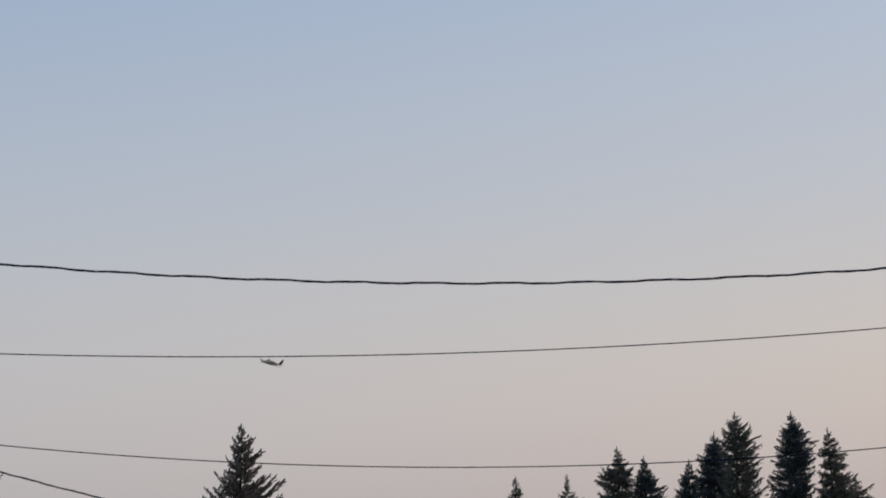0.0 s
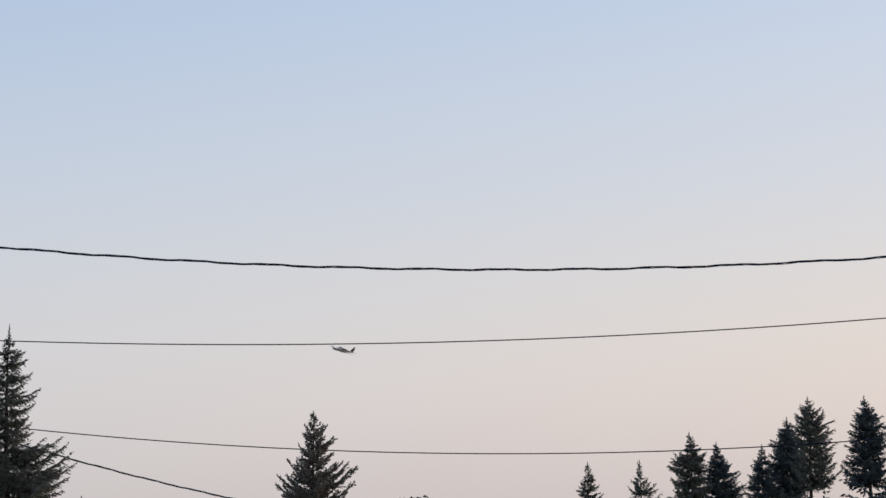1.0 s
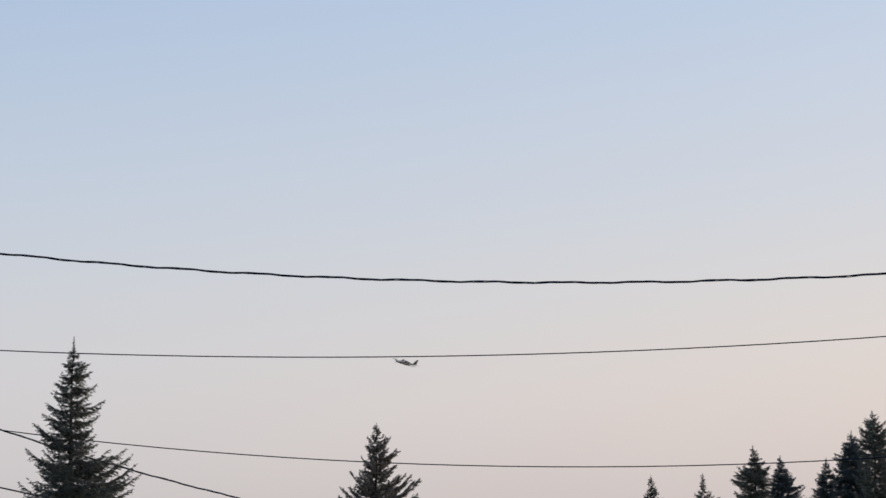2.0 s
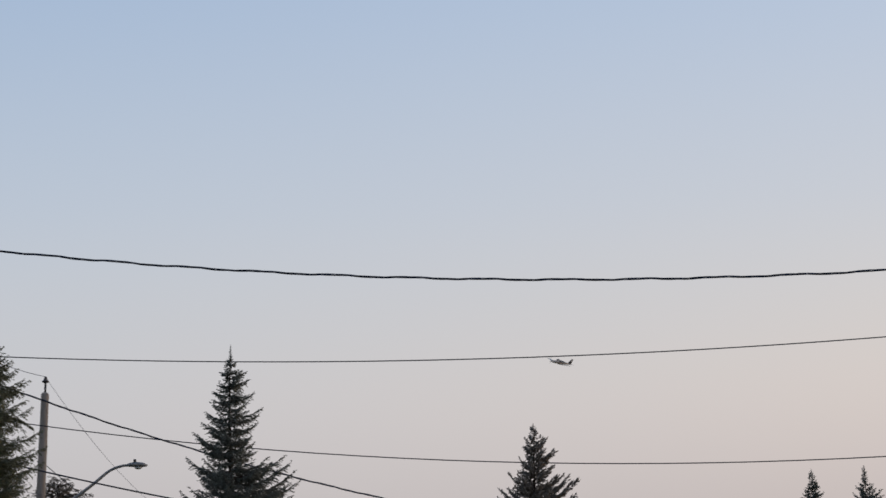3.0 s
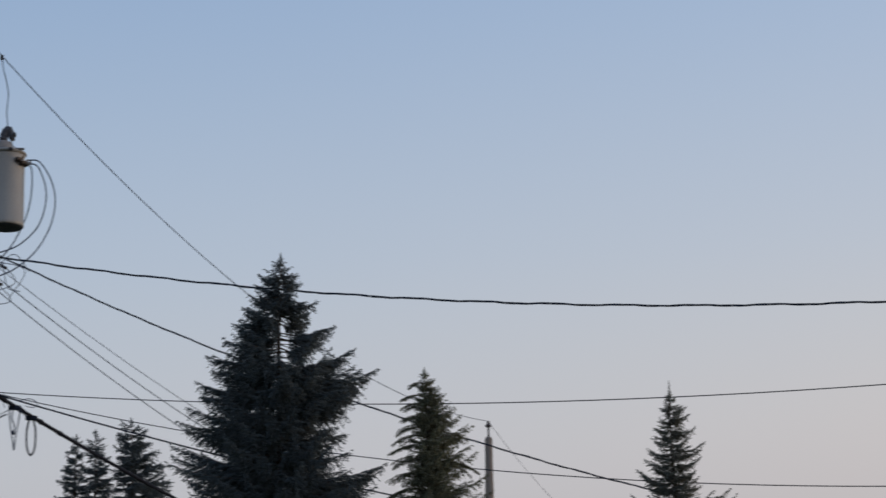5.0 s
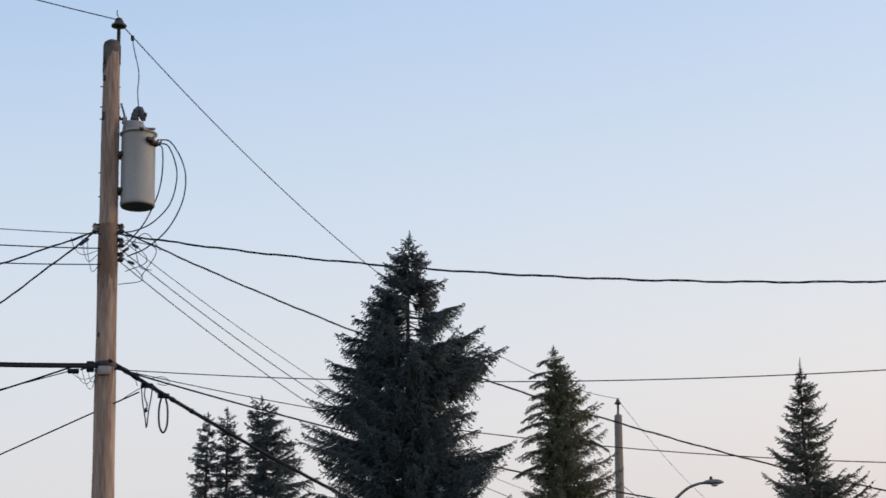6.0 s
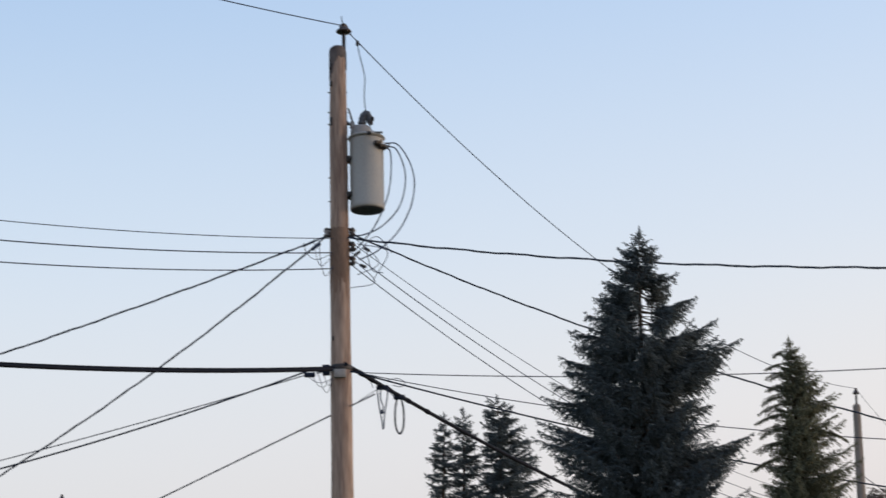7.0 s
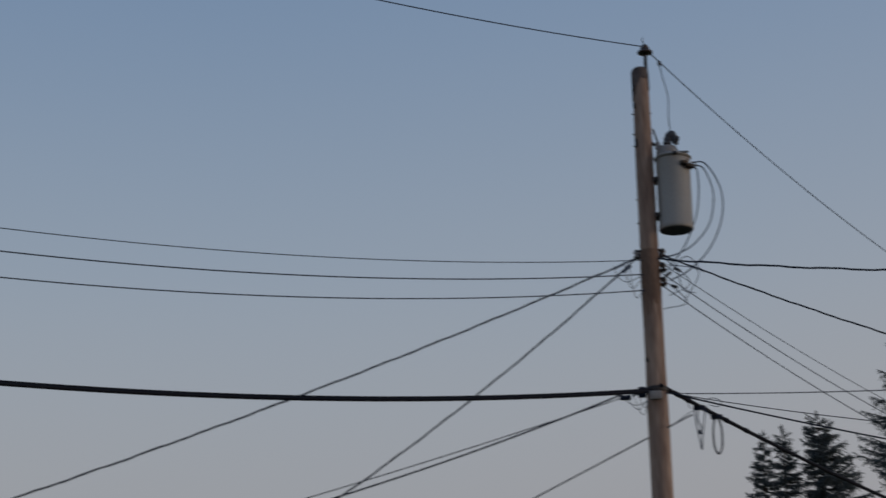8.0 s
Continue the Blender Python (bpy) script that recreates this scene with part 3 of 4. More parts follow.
# ---------------------------------------------------------------- trees
def lerp_profile(profile, d):
    for (d0, l0, r0), (d1, l1, r1) in zip(profile, profile[1:]):
        if d <= d1:
            k = max(0.0, (d - d0) / (d1 - d0))
            return l0 + (l1 - l0) * k, r0 + (r1 - r0) * k
    return profile[-1][1:]


def spike_object(name, base, way, length, width, mat, parent, rng):
    """Needle clumps: one three-sided spike at each base point, joined into one mesh."""
    n = len(base)
    way = way / np.maximum(np.linalg.norm(way, axis=1, keepdims=True), 1e-6)
    s = np.cross(way, rng.normal(size=(n, 3)))
    s /= np.maximum(np.linalg.norm(s, axis=1, keepdims=True), 1e-6)
    u = np.cross(way, s)
    w, mid = width[:, None], base + way * (length * 0.25)[:, None]
    verts = np.stack((mid + s * w, mid + (u * 0.8 - s * 0.5) * w, mid - (u * 0.8 + s * 0.5) * w, base + way * length[:, None]), axis=1).reshape(-1, 3)
    tri = np.array(((3, 0, 1), (3, 1, 2), (3, 2, 0)))
    faces = (np.arange(n)[:, None, None] * 4 + tri[None]).reshape(-1)
    me = bpy.data.meshes.new(name)
    me.vertices.add(len(verts))
    me.vertices.foreach_set("co", verts.astype(np.float32).ravel())
    me.loops.add(len(faces))
    me.loops.foreach_set("vertex_index", faces.astype(np.int32))
    me.polygons.add(len(faces) // 3)
    me.polygons.foreach_set("loop_start", np.arange(0, len(faces), 3, dtype=np.int32))
    me.materials.append(mat)
    me.update(calc_edges=True)
    ob = new(name, me)
    ob.parent = parent
    return tagged(ob, kind="stuff")


def conifer(az, dist, top, profile, label, needles=M_NEEDLE, whorl=0.2, arms=8, rise=0.1, sag=0.1, leaf=0.06, dense=1.0, seed=1, ragged=0.35, shown=4.5, hang=0.6, leader=0.35, wide=0.3,
            thin=(), fill=0.8, fat=1.0, mess=0.2, sprays=(), wisps=(), body=(0.6, 0.9), spread=0.9, brush=0.0, mates=2, bend_at=1.4, club=0.0, size_k=1.0):
    """A conifer: a tapered trunk, whorls of limbs, side twigs that droop from every limb, and needle clumps along every twig.
    profile: depth below the top, reach to one side and to the other. rise and sag: how far a limb climbs to its tip and hangs through on the way.
    sprays: tip depth, reach, bearing and rise of single limbs that stand out. wisps: the same for thin limbs that arch over.
    thin: stretches of depth where most limbs towards and away from the street are gone. brush: how much tufts at the tips turn upwards. bend_at: how late a limb climbs. club: how thick the tips are.
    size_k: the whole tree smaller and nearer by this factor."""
    rng = np.random.default_rng(seed)
    t = thing("conifer_tree", around(az, dist), label, "tree", "conifers")
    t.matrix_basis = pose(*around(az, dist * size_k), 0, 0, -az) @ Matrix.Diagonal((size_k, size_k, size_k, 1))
    prof = list(profile) + [(top * 0.88, profile[-1][1] * 1.25 + 0.4, profile[-1][2] * 1.25 + 0.4)]
    r_base = 0.012 * top + 0.05
    trunk = [Vector((0.05 * math.sin(z * 0.7 + seed), 0.05 * math.cos(z * 0.9 + seed), z)) for z in [top * i / 30 for i in range(31)]]
    bend = trunk[-1].xy
    trunk = [p - Vector((bend.x * p.z / top, bend.y * p.z / top, 0)) for p in trunk]
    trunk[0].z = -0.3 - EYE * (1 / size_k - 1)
    stem = part("trunk", tube(trunk, [max(0.006, r_base * (1 - i / 30) ** 0.9) for i in range(31)], 9), M_BARK, t)
    wood_v, wood_f = [], []
    base, way, length, width = [], [], [], []
    UP = np.array((0.0, 0.0, 1.0))

    def axis(z):
        k = max(0.0, min(29.999, 30 * z / top))
        i = int(k)
        return np.array(trunk[i].lerp(trunk[i + 1], k - i))

    def limb(depth, angle, reach, climb, through_sag, fullness=1.0, hanging=hang, seen=True, inner=0.06):
        """One limb from its root on the trunk, with its twigs and needles."""
        reach = max(reach, 0.05)
        root, out = axis(top - depth), np.array((math.cos(angle), math.sin(angle), 0.0))
        side = np.array((-out[1], out[0], 0.0))
        sway = rng.uniform(-0.2, 0.2)

        def along(k):
            k = np.asarray(k)[..., None]
            return root + out * reach * k + side * sway * reach * k * k + UP * reach * (climb * k ** bend_at - through_sag * 4 * k * (1 - k))

        rr, kk = 0.005 + 0.009 * reach, len(wood_v)
        tv, tf = tube([Vector(p) for p in along(np.linspace(0, 0.94, 6))], [rr * (1 - 0.16 * i) for i in range(6)], 4, False)
        wood_v.extend(tv)
        wood_f.extend(tuple(i + kk for i in q) for q in tf)
        size = leaf if seen else leaf * 2.4
        n = max(6, int(reach / (size * 0.24) * dense * (1.0 if seen else 0.6)))
        k = inner + (1 - inner) * (np.arange(n) + rng.random(n)) / n
        p = along(k)
        fwd = along(np.minimum(1.0, k + 0.04)) - along(k - 0.04)
        fwd /= np.linalg.norm(fwd, axis=1, keepdims=True)
        shape = np.maximum(1 - k ** 1.5, 0.0) * np.minimum(1.0, (k + 0.12) / 0.4) + club * np.exp(-((k - 0.88) / 0.1) ** 2)
        tl = (size * 0.75 + wide * fullness * min(reach, 1.3) * shape) * min(1.0, 0.4 + 0.8 * depth) * rng.uniform(0.45, 1.15, n)
        sgn = np.where(rng.random(n) < 0.5, -1.0, 1.0)
        twig = fwd * rng.uniform(0.55, 1.0, n)[:, None] + side * (sgn * rng.uniform(0.05, spread, n))[:, None] + UP * (rng.uniform(-hanging, 0.22, n) + brush * k ** 2 * rng.random(n))[:, None]
        twig /= np.linalg.norm(twig, axis=1, keepdims=True)
        m = max(2, int(np.ceil(tl.max() / (size * 0.38))))
        s = (np.arange(m)[None, :] + rng.random((n, m))) * size * 0.38
        keep = (s < tl[:, None]) | (np.arange(m)[None, :] == 0)
        q = p[:, None] + twig[:, None] * s[..., None] - UP * (0.45 * hanging * s * s / np.maximum(tl[:, None], 0.05))[..., None]
        nd = twig[:, None] + rng.normal(scale=0.3, size=(n, m, 3)) - UP * (0.2 * hanging)
        q, nd = q[keep], nd[keep]
        base.append(q)
        way.append(nd)
        length.append(size * rng.uniform(0.65, 1.3, len(q)))
        width.append(size * rng.uniform(0.12, 0.24, len(q)) * fat)

    depth, turn = leader, rng.random() * 6
    while depth < top * 0.88:
        seen = depth < shown
        turn += 0.9 + rng.uniform(-0.3, 0.3)
        n = arms if seen else max(4, arms - 3)
        for a in range(n + (round(n * fill) if seen and depth > 0.5 else 0)):
            extra = a >= n
            d = depth + rng.uniform(-0.5, 0.5) * whorl
            angle = rng.uniform(0, 6.283) if extra else turn + 2 * math.pi * a / n + rng.uniform(-0.35, 0.35)
            c = math.cos(angle)
            left, right = lerp_profile(prof, d)
            reach = (right if c > 0 else left) * abs(c) + 0.5 * (left + right) * (1 - abs(c))
            reach *= rng.uniform(0.35, 0.65) if extra else rng.uniform(*body) if sprays and seen else (1.02 - ragged * rng.random() ** 1.3) * min(1.0, 0.55 + 0.45 * d)
            if any(d0 < d < d1 for d0, d1 in thin) and -0.2 < c and rng.random() < 0.93:
                continue
            climb = rise + rng.uniform(-mess, mess) + 0.3 * max(0.0, 1 - d / 0.6)
            limb(d + max(0.0, climb) * reach * 0.6, angle, reach, climb, sag * rng.uniform(0.4, 1.5), seen=seen)
        depth += whorl * rng.uniform(0.75, 1.25) * (0.5 + 0.5 * min(1.0, depth / 1.5)) * (1.0 if seen else 2.4)
    for d, reach, bearing, climb in sprays:
        inner = 0.22 if any(d0 < d + climb * reach < d1 for d0, d1 in thin) else 0.06
        limb(d + climb * reach, radians(bearing), reach, climb, sag, 1.35, inner=inner)
        for _ in range(mates):
            limb(d + climb * reach + rng.uniform(-0.02, 0.16) * min(1.0, reach), radians(bearing + rng.uniform(-16, 16)), reach * rng.uniform(0.7, 0.93), climb + rng.uniform(-0.08, 0.05), sag, 1.2, inner=inner)
    for d, reach, bearing, climb in wisps:
        for _ in range(4):
            limb(d + climb * reach + rng.uniform(-0.05, 0.05), radians(bearing + rng.uniform(-14, 14)), reach * rng.uniform(0.8, 1.05), climb, -0.15, 0.06, 1.6, inner=0.4)
    # the leader shoot, thin at the very top
    z = np.arange(top - leader * 1.2, top, 0.012)
    k = np.clip((top - z) / leader, 0, 1.2)
    z, k = np.repeat(z, 3), np.repeat(k, 3)
    base.append(np.array([axis(h) for h in z]))
    way.append(np.stack((rng.uniform(-1, 1, len(z)) * (0.2 + 0.9 * k), rng.uniform(-1, 1, len(z)) * (0.2 + 0.9 * k), 0.5 + 0 * k), axis=1))
    length.append((0.02 + leaf * 1.9 * np.minimum(k, 1.0)) * rng.uniform(0.4, 1.0, len(k)))
    width.append(0.005 + 0.006 * k)
    limbs = tagged(part("limb_wood", (wood_v, wood_f), M_BARK, t, "thin brown limbs"), kind="stuff")
    crown = spike_object("crown", np.concatenate(base), np.concatenate(way), np.concatenate(length), np.concatenate(width), needles, t, rng)
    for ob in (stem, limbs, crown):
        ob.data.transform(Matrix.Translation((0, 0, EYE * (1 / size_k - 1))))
    return t


def broadleaf(az, dist, top, wide, label, leaves=M_LEAF_RED, seed=1):
    """A round-headed tree: forked limbs and a crown of separate leaves."""
    rnd = random.Random(seed)
    t = thing("broadleaf_tree", around(az, dist), label, "tree")
    t.matrix_basis = pose(*around(az, dist), 0, 0, -az)
    part("trunk", tube([(0, 0, -0.3), (0.05, 0, top * 0.3), (0, 0.06, top * 0.55), (0.04, 0, top * 0.85)], [0.16, 0.13, 0.09, 0.03], 9), M_BARK, t)
    wv, wf, lv, lf = [], [], [], []
    for b in range(46):
        a, h = b * 2.4, top * rnd.uniform(0.45, 0.8)
        r = wide * rnd.uniform(0.35, 1.0)
        tip = Vector((math.cos(a) * r, math.sin(a) * r, min(top * rnd.uniform(0.93, 0.985), h + top * 0.3)))
        limb = [Vector((0, 0, h)).lerp(tip, k / 5) + Vector((0, 0, -0.2 * r * (k / 5) * (1 - k / 5))) for k in range(6)]
        kk = len(wv)
        tv, tf = tube(limb, [0.03 - 0.004 * k for k in range(6)], 4, False)
        wv.extend(tv)
        wf.extend(tuple(i + kk for i in q) for q in tf)
        for _ in range(420):
            c = limb[rnd.randint(3, 5)] + Vector((rnd.gauss(0, 0.15), rnd.gauss(0, 0.15), rnd.gauss(0, 0.13)))
            c.z = min(c.z, top)
            d = Vector((rnd.uniform(-1, 1), rnd.uniform(-1, 1), rnd.uniform(-1, 0.5))).normalized()
            s = d.orthogonal().normalized()
            k = len(lv)
            ln = rnd.uniform(0.07, 0.13)
            lv.extend((c, c + d * ln * 0.5 + s * ln * 0.35, c + d * ln, c + d * ln * 0.5 - s * ln * 0.35))
            lf.append((k, k + 1, k + 2, k + 3))
    tagged(part("limb_wood", (wv, wf), M_BARK, t), kind="stuff")
    tagged(part("crown", (lv, lf), leaves, t, smooth=False), kind="stuff")
    return t


def height(el, dist):
    return 1.6 + dist * math.tan(radians(el))


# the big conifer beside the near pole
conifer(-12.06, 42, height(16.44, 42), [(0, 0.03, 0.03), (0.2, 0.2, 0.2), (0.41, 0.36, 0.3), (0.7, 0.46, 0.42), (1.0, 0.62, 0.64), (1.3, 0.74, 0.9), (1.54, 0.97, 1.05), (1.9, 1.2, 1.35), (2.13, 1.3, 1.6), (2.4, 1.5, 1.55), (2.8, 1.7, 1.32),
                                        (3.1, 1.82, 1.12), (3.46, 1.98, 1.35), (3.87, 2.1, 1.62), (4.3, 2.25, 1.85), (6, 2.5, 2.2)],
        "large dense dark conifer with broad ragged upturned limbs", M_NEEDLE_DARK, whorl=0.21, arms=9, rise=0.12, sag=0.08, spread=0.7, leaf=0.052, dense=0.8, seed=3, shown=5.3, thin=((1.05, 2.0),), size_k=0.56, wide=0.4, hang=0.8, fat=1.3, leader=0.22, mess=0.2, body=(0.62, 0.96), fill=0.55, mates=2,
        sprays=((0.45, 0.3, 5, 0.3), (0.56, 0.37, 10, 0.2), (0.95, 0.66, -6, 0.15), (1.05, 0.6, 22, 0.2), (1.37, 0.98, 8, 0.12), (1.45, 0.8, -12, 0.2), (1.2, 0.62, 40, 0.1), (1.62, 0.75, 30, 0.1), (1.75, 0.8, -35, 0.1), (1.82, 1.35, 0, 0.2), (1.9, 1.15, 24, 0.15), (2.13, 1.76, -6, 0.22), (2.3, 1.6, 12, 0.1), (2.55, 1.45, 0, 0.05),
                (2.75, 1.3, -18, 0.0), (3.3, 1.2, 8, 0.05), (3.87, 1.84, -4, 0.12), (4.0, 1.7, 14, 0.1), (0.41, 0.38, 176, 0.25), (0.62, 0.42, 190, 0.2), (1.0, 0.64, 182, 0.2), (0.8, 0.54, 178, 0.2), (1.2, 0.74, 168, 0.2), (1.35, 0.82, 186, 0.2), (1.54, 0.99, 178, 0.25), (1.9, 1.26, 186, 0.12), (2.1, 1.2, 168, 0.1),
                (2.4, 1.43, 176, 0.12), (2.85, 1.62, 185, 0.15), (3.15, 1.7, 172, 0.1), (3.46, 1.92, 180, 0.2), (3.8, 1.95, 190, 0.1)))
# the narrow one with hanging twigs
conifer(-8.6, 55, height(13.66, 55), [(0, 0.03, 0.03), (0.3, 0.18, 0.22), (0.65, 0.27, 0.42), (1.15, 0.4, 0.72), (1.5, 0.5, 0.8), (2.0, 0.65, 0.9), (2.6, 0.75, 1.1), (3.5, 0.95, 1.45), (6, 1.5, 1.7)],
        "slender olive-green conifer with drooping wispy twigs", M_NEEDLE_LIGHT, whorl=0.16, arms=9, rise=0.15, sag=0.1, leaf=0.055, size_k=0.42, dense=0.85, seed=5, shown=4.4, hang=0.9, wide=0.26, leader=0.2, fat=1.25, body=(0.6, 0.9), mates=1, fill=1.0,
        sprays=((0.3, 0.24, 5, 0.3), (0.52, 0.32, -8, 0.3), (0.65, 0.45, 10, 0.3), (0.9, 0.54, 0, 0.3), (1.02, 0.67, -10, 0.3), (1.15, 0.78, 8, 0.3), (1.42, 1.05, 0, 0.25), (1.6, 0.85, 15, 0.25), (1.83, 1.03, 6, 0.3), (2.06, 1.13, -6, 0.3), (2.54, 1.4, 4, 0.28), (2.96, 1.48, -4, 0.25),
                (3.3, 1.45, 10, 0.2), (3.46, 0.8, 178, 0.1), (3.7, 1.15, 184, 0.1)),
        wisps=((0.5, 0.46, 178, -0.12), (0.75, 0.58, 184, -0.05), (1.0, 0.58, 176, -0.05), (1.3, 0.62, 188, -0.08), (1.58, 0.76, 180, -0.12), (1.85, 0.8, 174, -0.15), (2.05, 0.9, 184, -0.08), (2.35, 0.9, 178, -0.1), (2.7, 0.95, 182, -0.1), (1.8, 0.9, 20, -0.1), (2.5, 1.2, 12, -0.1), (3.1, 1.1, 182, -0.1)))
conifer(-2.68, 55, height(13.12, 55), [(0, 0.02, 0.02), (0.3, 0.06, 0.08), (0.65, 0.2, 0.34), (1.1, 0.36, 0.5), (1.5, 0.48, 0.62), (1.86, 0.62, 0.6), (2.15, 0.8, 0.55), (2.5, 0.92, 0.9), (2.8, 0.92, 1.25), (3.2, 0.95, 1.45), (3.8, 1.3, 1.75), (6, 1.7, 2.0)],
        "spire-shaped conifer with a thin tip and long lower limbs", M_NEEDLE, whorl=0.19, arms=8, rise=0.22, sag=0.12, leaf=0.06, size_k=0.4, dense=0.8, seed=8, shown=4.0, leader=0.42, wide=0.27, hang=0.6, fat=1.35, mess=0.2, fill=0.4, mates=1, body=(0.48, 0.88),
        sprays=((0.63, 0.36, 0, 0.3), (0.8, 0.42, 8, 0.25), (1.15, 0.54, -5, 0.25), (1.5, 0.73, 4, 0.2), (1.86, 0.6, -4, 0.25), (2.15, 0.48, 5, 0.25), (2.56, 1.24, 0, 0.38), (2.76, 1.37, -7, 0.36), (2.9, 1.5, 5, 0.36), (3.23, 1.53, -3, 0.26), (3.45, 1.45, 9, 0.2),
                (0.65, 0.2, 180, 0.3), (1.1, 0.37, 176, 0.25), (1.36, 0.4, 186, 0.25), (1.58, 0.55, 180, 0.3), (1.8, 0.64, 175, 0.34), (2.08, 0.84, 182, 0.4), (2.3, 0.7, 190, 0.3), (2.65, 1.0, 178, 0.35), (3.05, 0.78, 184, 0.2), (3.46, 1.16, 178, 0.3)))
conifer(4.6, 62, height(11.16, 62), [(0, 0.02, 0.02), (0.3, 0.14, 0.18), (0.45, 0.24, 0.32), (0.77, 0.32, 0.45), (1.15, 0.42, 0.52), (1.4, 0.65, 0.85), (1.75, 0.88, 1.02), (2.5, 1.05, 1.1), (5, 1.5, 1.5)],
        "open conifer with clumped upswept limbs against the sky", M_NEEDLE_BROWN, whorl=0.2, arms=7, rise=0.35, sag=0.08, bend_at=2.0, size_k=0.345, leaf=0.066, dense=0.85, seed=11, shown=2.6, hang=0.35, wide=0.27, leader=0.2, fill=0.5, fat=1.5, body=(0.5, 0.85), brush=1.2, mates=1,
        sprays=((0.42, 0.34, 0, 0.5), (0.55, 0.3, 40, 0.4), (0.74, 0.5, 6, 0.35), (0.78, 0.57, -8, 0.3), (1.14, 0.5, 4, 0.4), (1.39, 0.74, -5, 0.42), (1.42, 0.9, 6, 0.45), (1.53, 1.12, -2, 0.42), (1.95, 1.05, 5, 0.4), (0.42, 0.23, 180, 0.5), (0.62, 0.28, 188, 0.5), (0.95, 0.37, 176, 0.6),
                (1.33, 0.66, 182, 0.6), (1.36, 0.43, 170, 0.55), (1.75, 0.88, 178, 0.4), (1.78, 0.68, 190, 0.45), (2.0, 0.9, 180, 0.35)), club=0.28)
# the far group
for args in ((11.16, 90, 9.86, [(0, 0.02, 0.02), (0.5, 0.2, 0.25), (1.1, 0.4, 0.6), (3, 1, 1)], "small far conifer tip with a sparse leader", M_NEEDLE, 21, 6, 0.2),
             (12.39, 90, 9.88, [(0, 0.02, 0.02), (0.6, 0.15, 0.15), (0.9, 0.45, 0.65), (3, 1, 1.2)], "small far conifer with a thin leader", M_NEEDLE, 22, 5, 0.4),
             (13.6, 85, 10.50, [(0, 0.02, 0.02), (0.63, 0.2, 0.5), (1.0, 0.85, 0.6), (2.1, 0.95, 0.75), (5, 1.3, 1.3)], "far dense green conifer with a lopsided crown", M_NEEDLE, 23, 10, 0.15),
             (14.23, 86, 10.25, [(0, 0.02, 0.02), (0.5, 0.22, 0.3), (0.9, 0.42, 0.6), (1.85, 0.7, 1.15), (5, 1.3, 1.5)], "far dark conifer with a thin tip", M_NEEDLE_DARK, 24, 10, 0.2),
             (15.31, 86, 10.15, [(0, 0.02, 0.02), (0.5, 0.3, 0.3), (1.7, 0.9, 0.8), (5, 1.5, 1.4)], "far low dark conifer at the edge of a clump", M_NEEDLE_DARK, 25, 9, 0.2),
             (15.93, 87, 10.76, [(0, 0.02, 0.02), (0.4, 0.35, 0.3), (1.4, 0.85, 0.8), (3, 1.1, 1.0), (6, 1.4, 1.4)], "far dense dark conifer in a clump", M_NEEDLE_DARK, 26, 11, 0.2),
             (16.44, 85, 11.22, [(0, 0.02, 0.02), (0.45, 0.48, 0.45), (0.9, 0.68, 0.92), (1.5, 0.75, 1.05), (2.4, 0.9, 1.1), (3.3, 1.1, 1.3), (6, 1.4, 1.4)], "far tall conifer with open upswept limbs", M_NEEDLE, 27, 7, 0.35),
             (17.77, 85, 11.18, [(0, 0.02, 0.02), (0.35, 0.22, 0.22), (0.7, 0.5, 0.6), (1.1, 0.65, 0.9), (1.5, 0.85, 0.85), (2.0, 0.9, 0.75), (2.6, 1.1, 0.9), (3.3, 1.2, 1.1), (6, 1.4, 1.4)], "far tall dense conifer with a pointed crown", M_NEEDLE_DARK, 28, 10, 0.15),
             (18.61, 85, 10.76, [(0, 0.02, 0.02), (0.95, 0.4, 0.8), (1.6, 0.45, 0.9), (2.2, 0.75, 1.4), (6, 1.2, 1.4)], "far conifer with one long low limb", M_NEEDLE, 29, 7, 0.1),
             (19.2, 88, 9.62, [(0, 0.1, 0.1), (0.3, 0.3, 0.35), (1, 0.5, 0.55), (4, 1.2, 1.2)], "far low conifer tip", M_NEEDLE, 30, 6, 0.1)):
    az, dist, el, profile, label, mat, seed, arms, rise = args
    conifer(az, dist, height(el, dist), profile, label, mat, whorl=0.22, arms=arms, rise=rise, sag=0.1, leaf=0.07, dense=0.92, seed=seed, shown=3.0, hang=0.5, leader=0.28, wide=0.32, mess=0.25, fill=0.9, fat=1.4, ragged=0.45)
# narrow ones between the near pole and the big conifer
for az, el, seed, profile in ((-16.97, 12.19, 41, [(0, 0.08, 0.08), (0.3, 0.3, 0.28), (1.2, 0.42, 0.36), (2.4, 0.52, 0.42), (6, 0.6, 0.6)]),
                              (-16.52, 12.30, 42, [(0, 0.08, 0.08), (0.3, 0.3, 0.34), (1.2, 0.36, 0.52), (2.4, 0.42, 0.72), (6, 0.6, 0.8)]),
                              (-15.68, 12.54, 43, [(0, 0.5, 0.6), (0.2, 0.6, 0.7), (0.8, 0.5, 0.75), (1.5, 0.55, 1.1), (2.7, 0.65, 1.6), (6, 0.9, 1.8)])):
    conifer(az, 60, height(el, 60), profile, "narrow conifer with short stubby limbs and thin gaps", M_NEEDLE_DARK, whorl=0.25, arms=6, rise=0.2, sag=0.05, leaf=0.06, seed=seed, shown=3.6, leader=0.2, hang=0.5, wide=0.5, fat=1.4, fill=1.0, dense=0.85, ragged=0.5, mess=0.3)
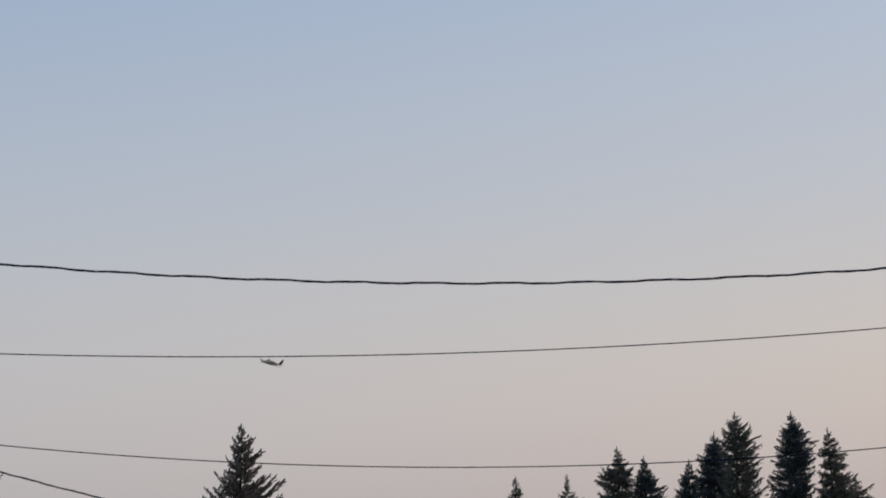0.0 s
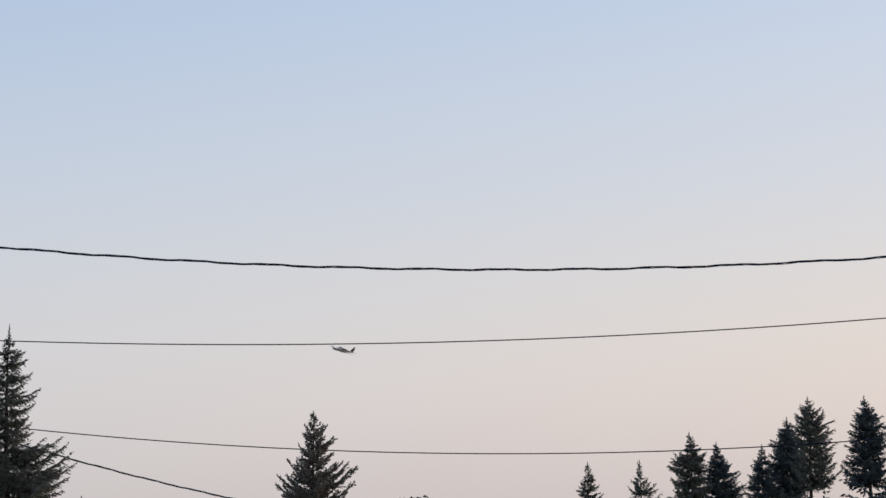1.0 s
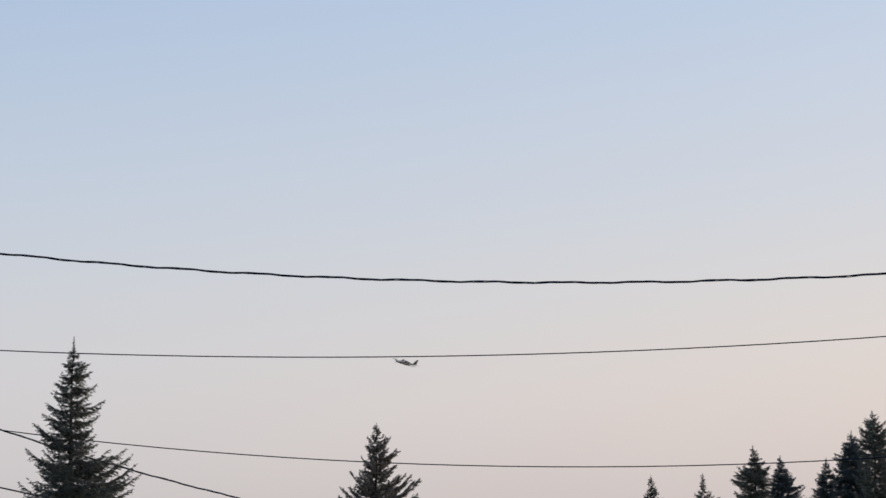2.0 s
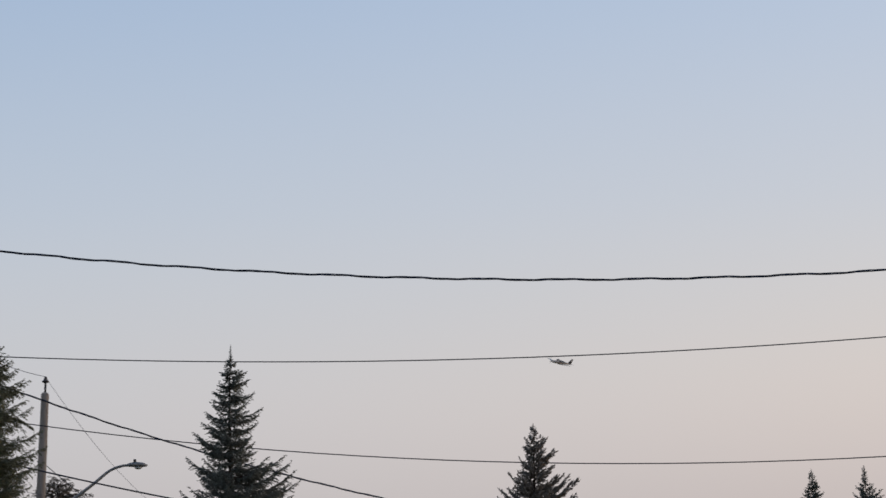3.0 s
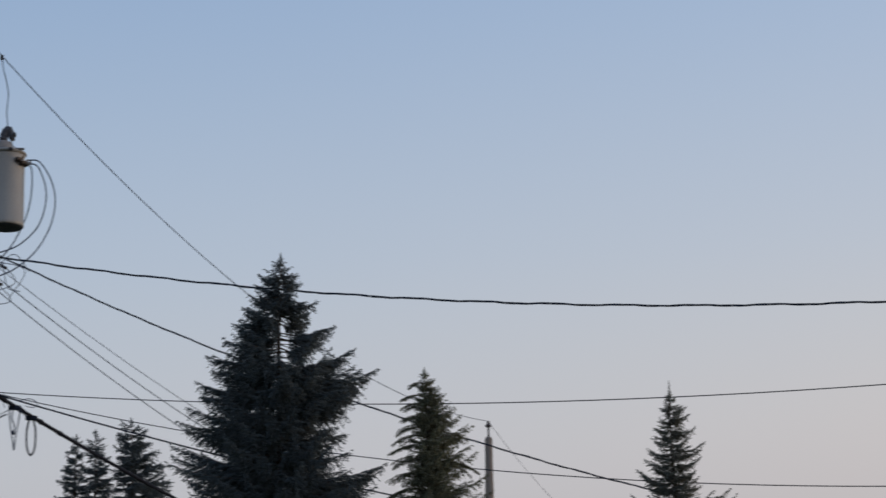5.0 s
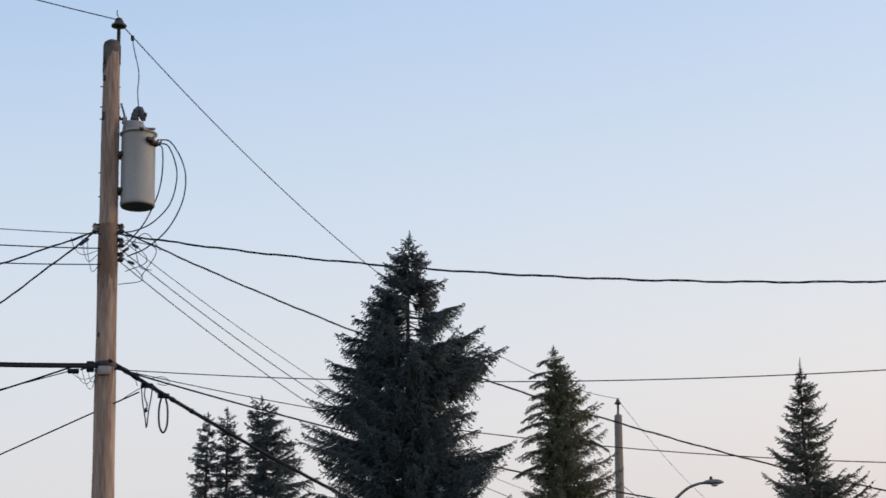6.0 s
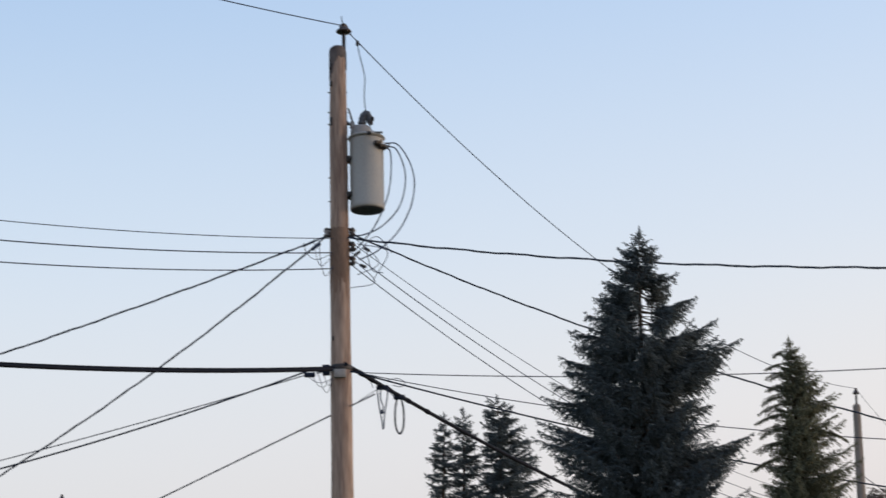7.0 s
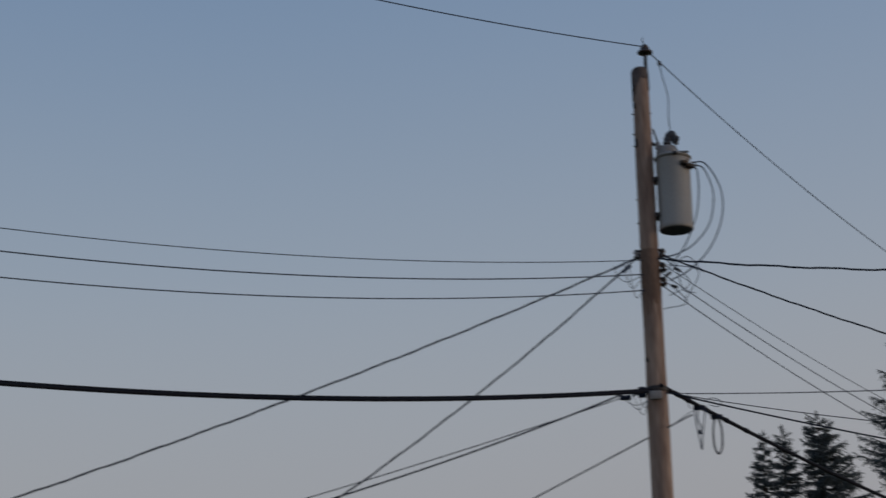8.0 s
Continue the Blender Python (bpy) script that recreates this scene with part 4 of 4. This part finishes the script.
conifer(-6.75, 60, height(9.95, 60), [(0, 0.5, 0.6), (0.3, 0.9, 1.05), (1.5, 1.2, 1.3), (4, 1.6, 1.6)], "low spreading conifer behind the street lamp", M_NEEDLE_BROWN, whorl=0.2, arms=8, rise=0.0, sag=-0.12, leaf=0.07, seed=51, shown=1.8, leader=0.05, hang=0.9, wide=0.2, fill=0.3)
broadleaf(7.2, 60, height(9.03, 60), 0.36, "ragged reddish-dark leafy treetop", seed=61)
broadleaf(6.45, 62, height(8.86, 62), 0.15, "small dark leafy treetop beside a larger one", seed=62)


# ---------------------------------------------------------------- aeroplane
def aeroplane():
    az, el, slant = 5.32, 12.57, 740.0
    at = Vector(around(az, slant * math.cos(radians(el)), 1.6 + slant * math.sin(radians(el))))
    a = thing("light_aeroplane", at, "small white low-wing aeroplane with a dark stripe in flight", "aeroplane")
    # nose along -x: flying to the left and a little towards the viewer
    a.matrix_basis = Matrix.Translation(at) @ pose(0, 0, 0, 0, 0, -az + 44) @ pose(0, 0, 0, 24, 1, 0)
    stations = [(-4.2, 0.05, 0.05, 0.0), (-4.0, 0.25, 0.25, 0.0), (-3.2, 0.42, 0.4, 0.0), (-2.2, 0.52, 0.48, 0.03), (-1.2, 0.56, 0.66, 0.18), (0.0, 0.56, 0.66, 0.18), (1.2, 0.45, 0.48, 0.12), (2.6, 0.26, 0.28, 0.1), (4.1, 0.08, 0.13, 0.12)]
    sides, verts, faces = 16, [], []
    for x, w, h, c in stations:
        verts += [(x, w * math.cos(2 * math.pi * k / sides), c + h * math.sin(2 * math.pi * k / sides)) for k in range(sides)]
    faces = [(i * sides + k, i * sides + (k + 1) % sides, (i + 1) * sides + (k + 1) % sides, (i + 1) * sides + k) for i in range(len(stations) - 1) for k in range(sides)]
    faces += [tuple(range(sides - 1, -1, -1)), tuple(range((len(stations) - 1) * sides, len(stations) * sides))]
    part("fuselage", (verts, faces), M_WHITE, a)

    def blade(root, tip, thick):
        """A wing or fin: two chords (leading edge, trailing edge) with an aerofoil between."""
        vs = []
        for (le, te), th in ((root, thick), (tip, thick * 0.5)):
            le, te = Vector(le), Vector(te)
            span = (Vector(tip[0]) - Vector(root[0])).normalized()
            up = (te - le).cross(span).normalized()
            for k, w in ((0.0, 0.0), (0.12, 0.8), (0.35, 1.0), (0.7, 0.55), (1.0, 0.02)):
                vs.append(le.lerp(te, k) + up * th * w)
            for k, w in ((0.7, 0.3), (0.35, 0.55), (0.12, 0.5)):
                vs.append(le.lerp(te, k) - up * th * w)
        fs = [(k, (k + 1) % 8, 8 + (k + 1) % 8, 8 + k) for k in range(8)] + [tuple(range(7, -1, -1)), tuple(range(8, 16))]
        return vs, fs

    for s in (-1, 1):
        part("wing", blade(((-1.7, 0.5 * s, -0.42), (0.3, 0.5 * s, -0.42)), ((-1.25, 5.1 * s, 0.08), (-0.05, 5.1 * s, 0.08)), 0.14), M_WHITE, a)
        part("tailplane", blade(((3.0, 0.1 * s, 0.2), (4.1, 0.1 * s, 0.2)), ((3.4, 1.8 * s, 0.2), (4.1, 1.8 * s, 0.2)), 0.05), M_WHITE, a)
        part("stripe", ([(x, (w + 0.012) * s * math.cos(b), c + (h + 0.012) * math.sin(b)) for x, w, h, c in stations[2:] for b in (-0.15, 0.28)],
                        [(2 * i, 2 * i + 1, 2 * i + 3, 2 * i + 2) for i in range(len(stations) - 3)]), M_STRIPE, a, "dark painted stripe")
        part("side_window", ([(x, (w + 0.015) * s * math.cos(b), c + (h + 0.015) * math.sin(b)) for x, w, h, c in stations[4:7] for b in (0.35, 0.8)],
                             [(2 * i, 2 * i + 1, 2 * i + 3, 2 * i + 2) for i in range(2)]), M_GLASSDARK, a, "dark cabin windows")
    part("fin", blade(((2.7, 0, 0.3), (4.2, 0, 0.25)), ((3.9, 0, 1.75), (4.65, 0, 1.75)), 0.06), M_STRIPE, a, "dark swept tail fin")
    part("windscreen", ([(-2.05, -0.42, 0.5), (-2.05, 0.42, 0.5), (-1.25, 0.36, 1.0), (-1.25, -0.36, 1.0)], [(0, 1, 2, 3)]), M_GLASSDARK, a, "dark windscreen")
    part("spinner", lathe([(0.001, 0.35), (0.1, 0.25), (0.16, 0.0)], 12, (-4.15, 0, 0), pose(0, 0, 0, 0, -90, 0)), M_STRIPE, a, "dark propeller spinner")
    for s in (-1, 1):
        part("propeller_blade", blade(((-4.35, 0.02, 0.1 * s), (-4.28, 0.14, 0.1 * s)), ((-4.33, 0.0, 0.95 * s), (-4.3, 0.1, 0.95 * s)), 0.02), M_DARKIRON, a)
    return a


aeroplane()
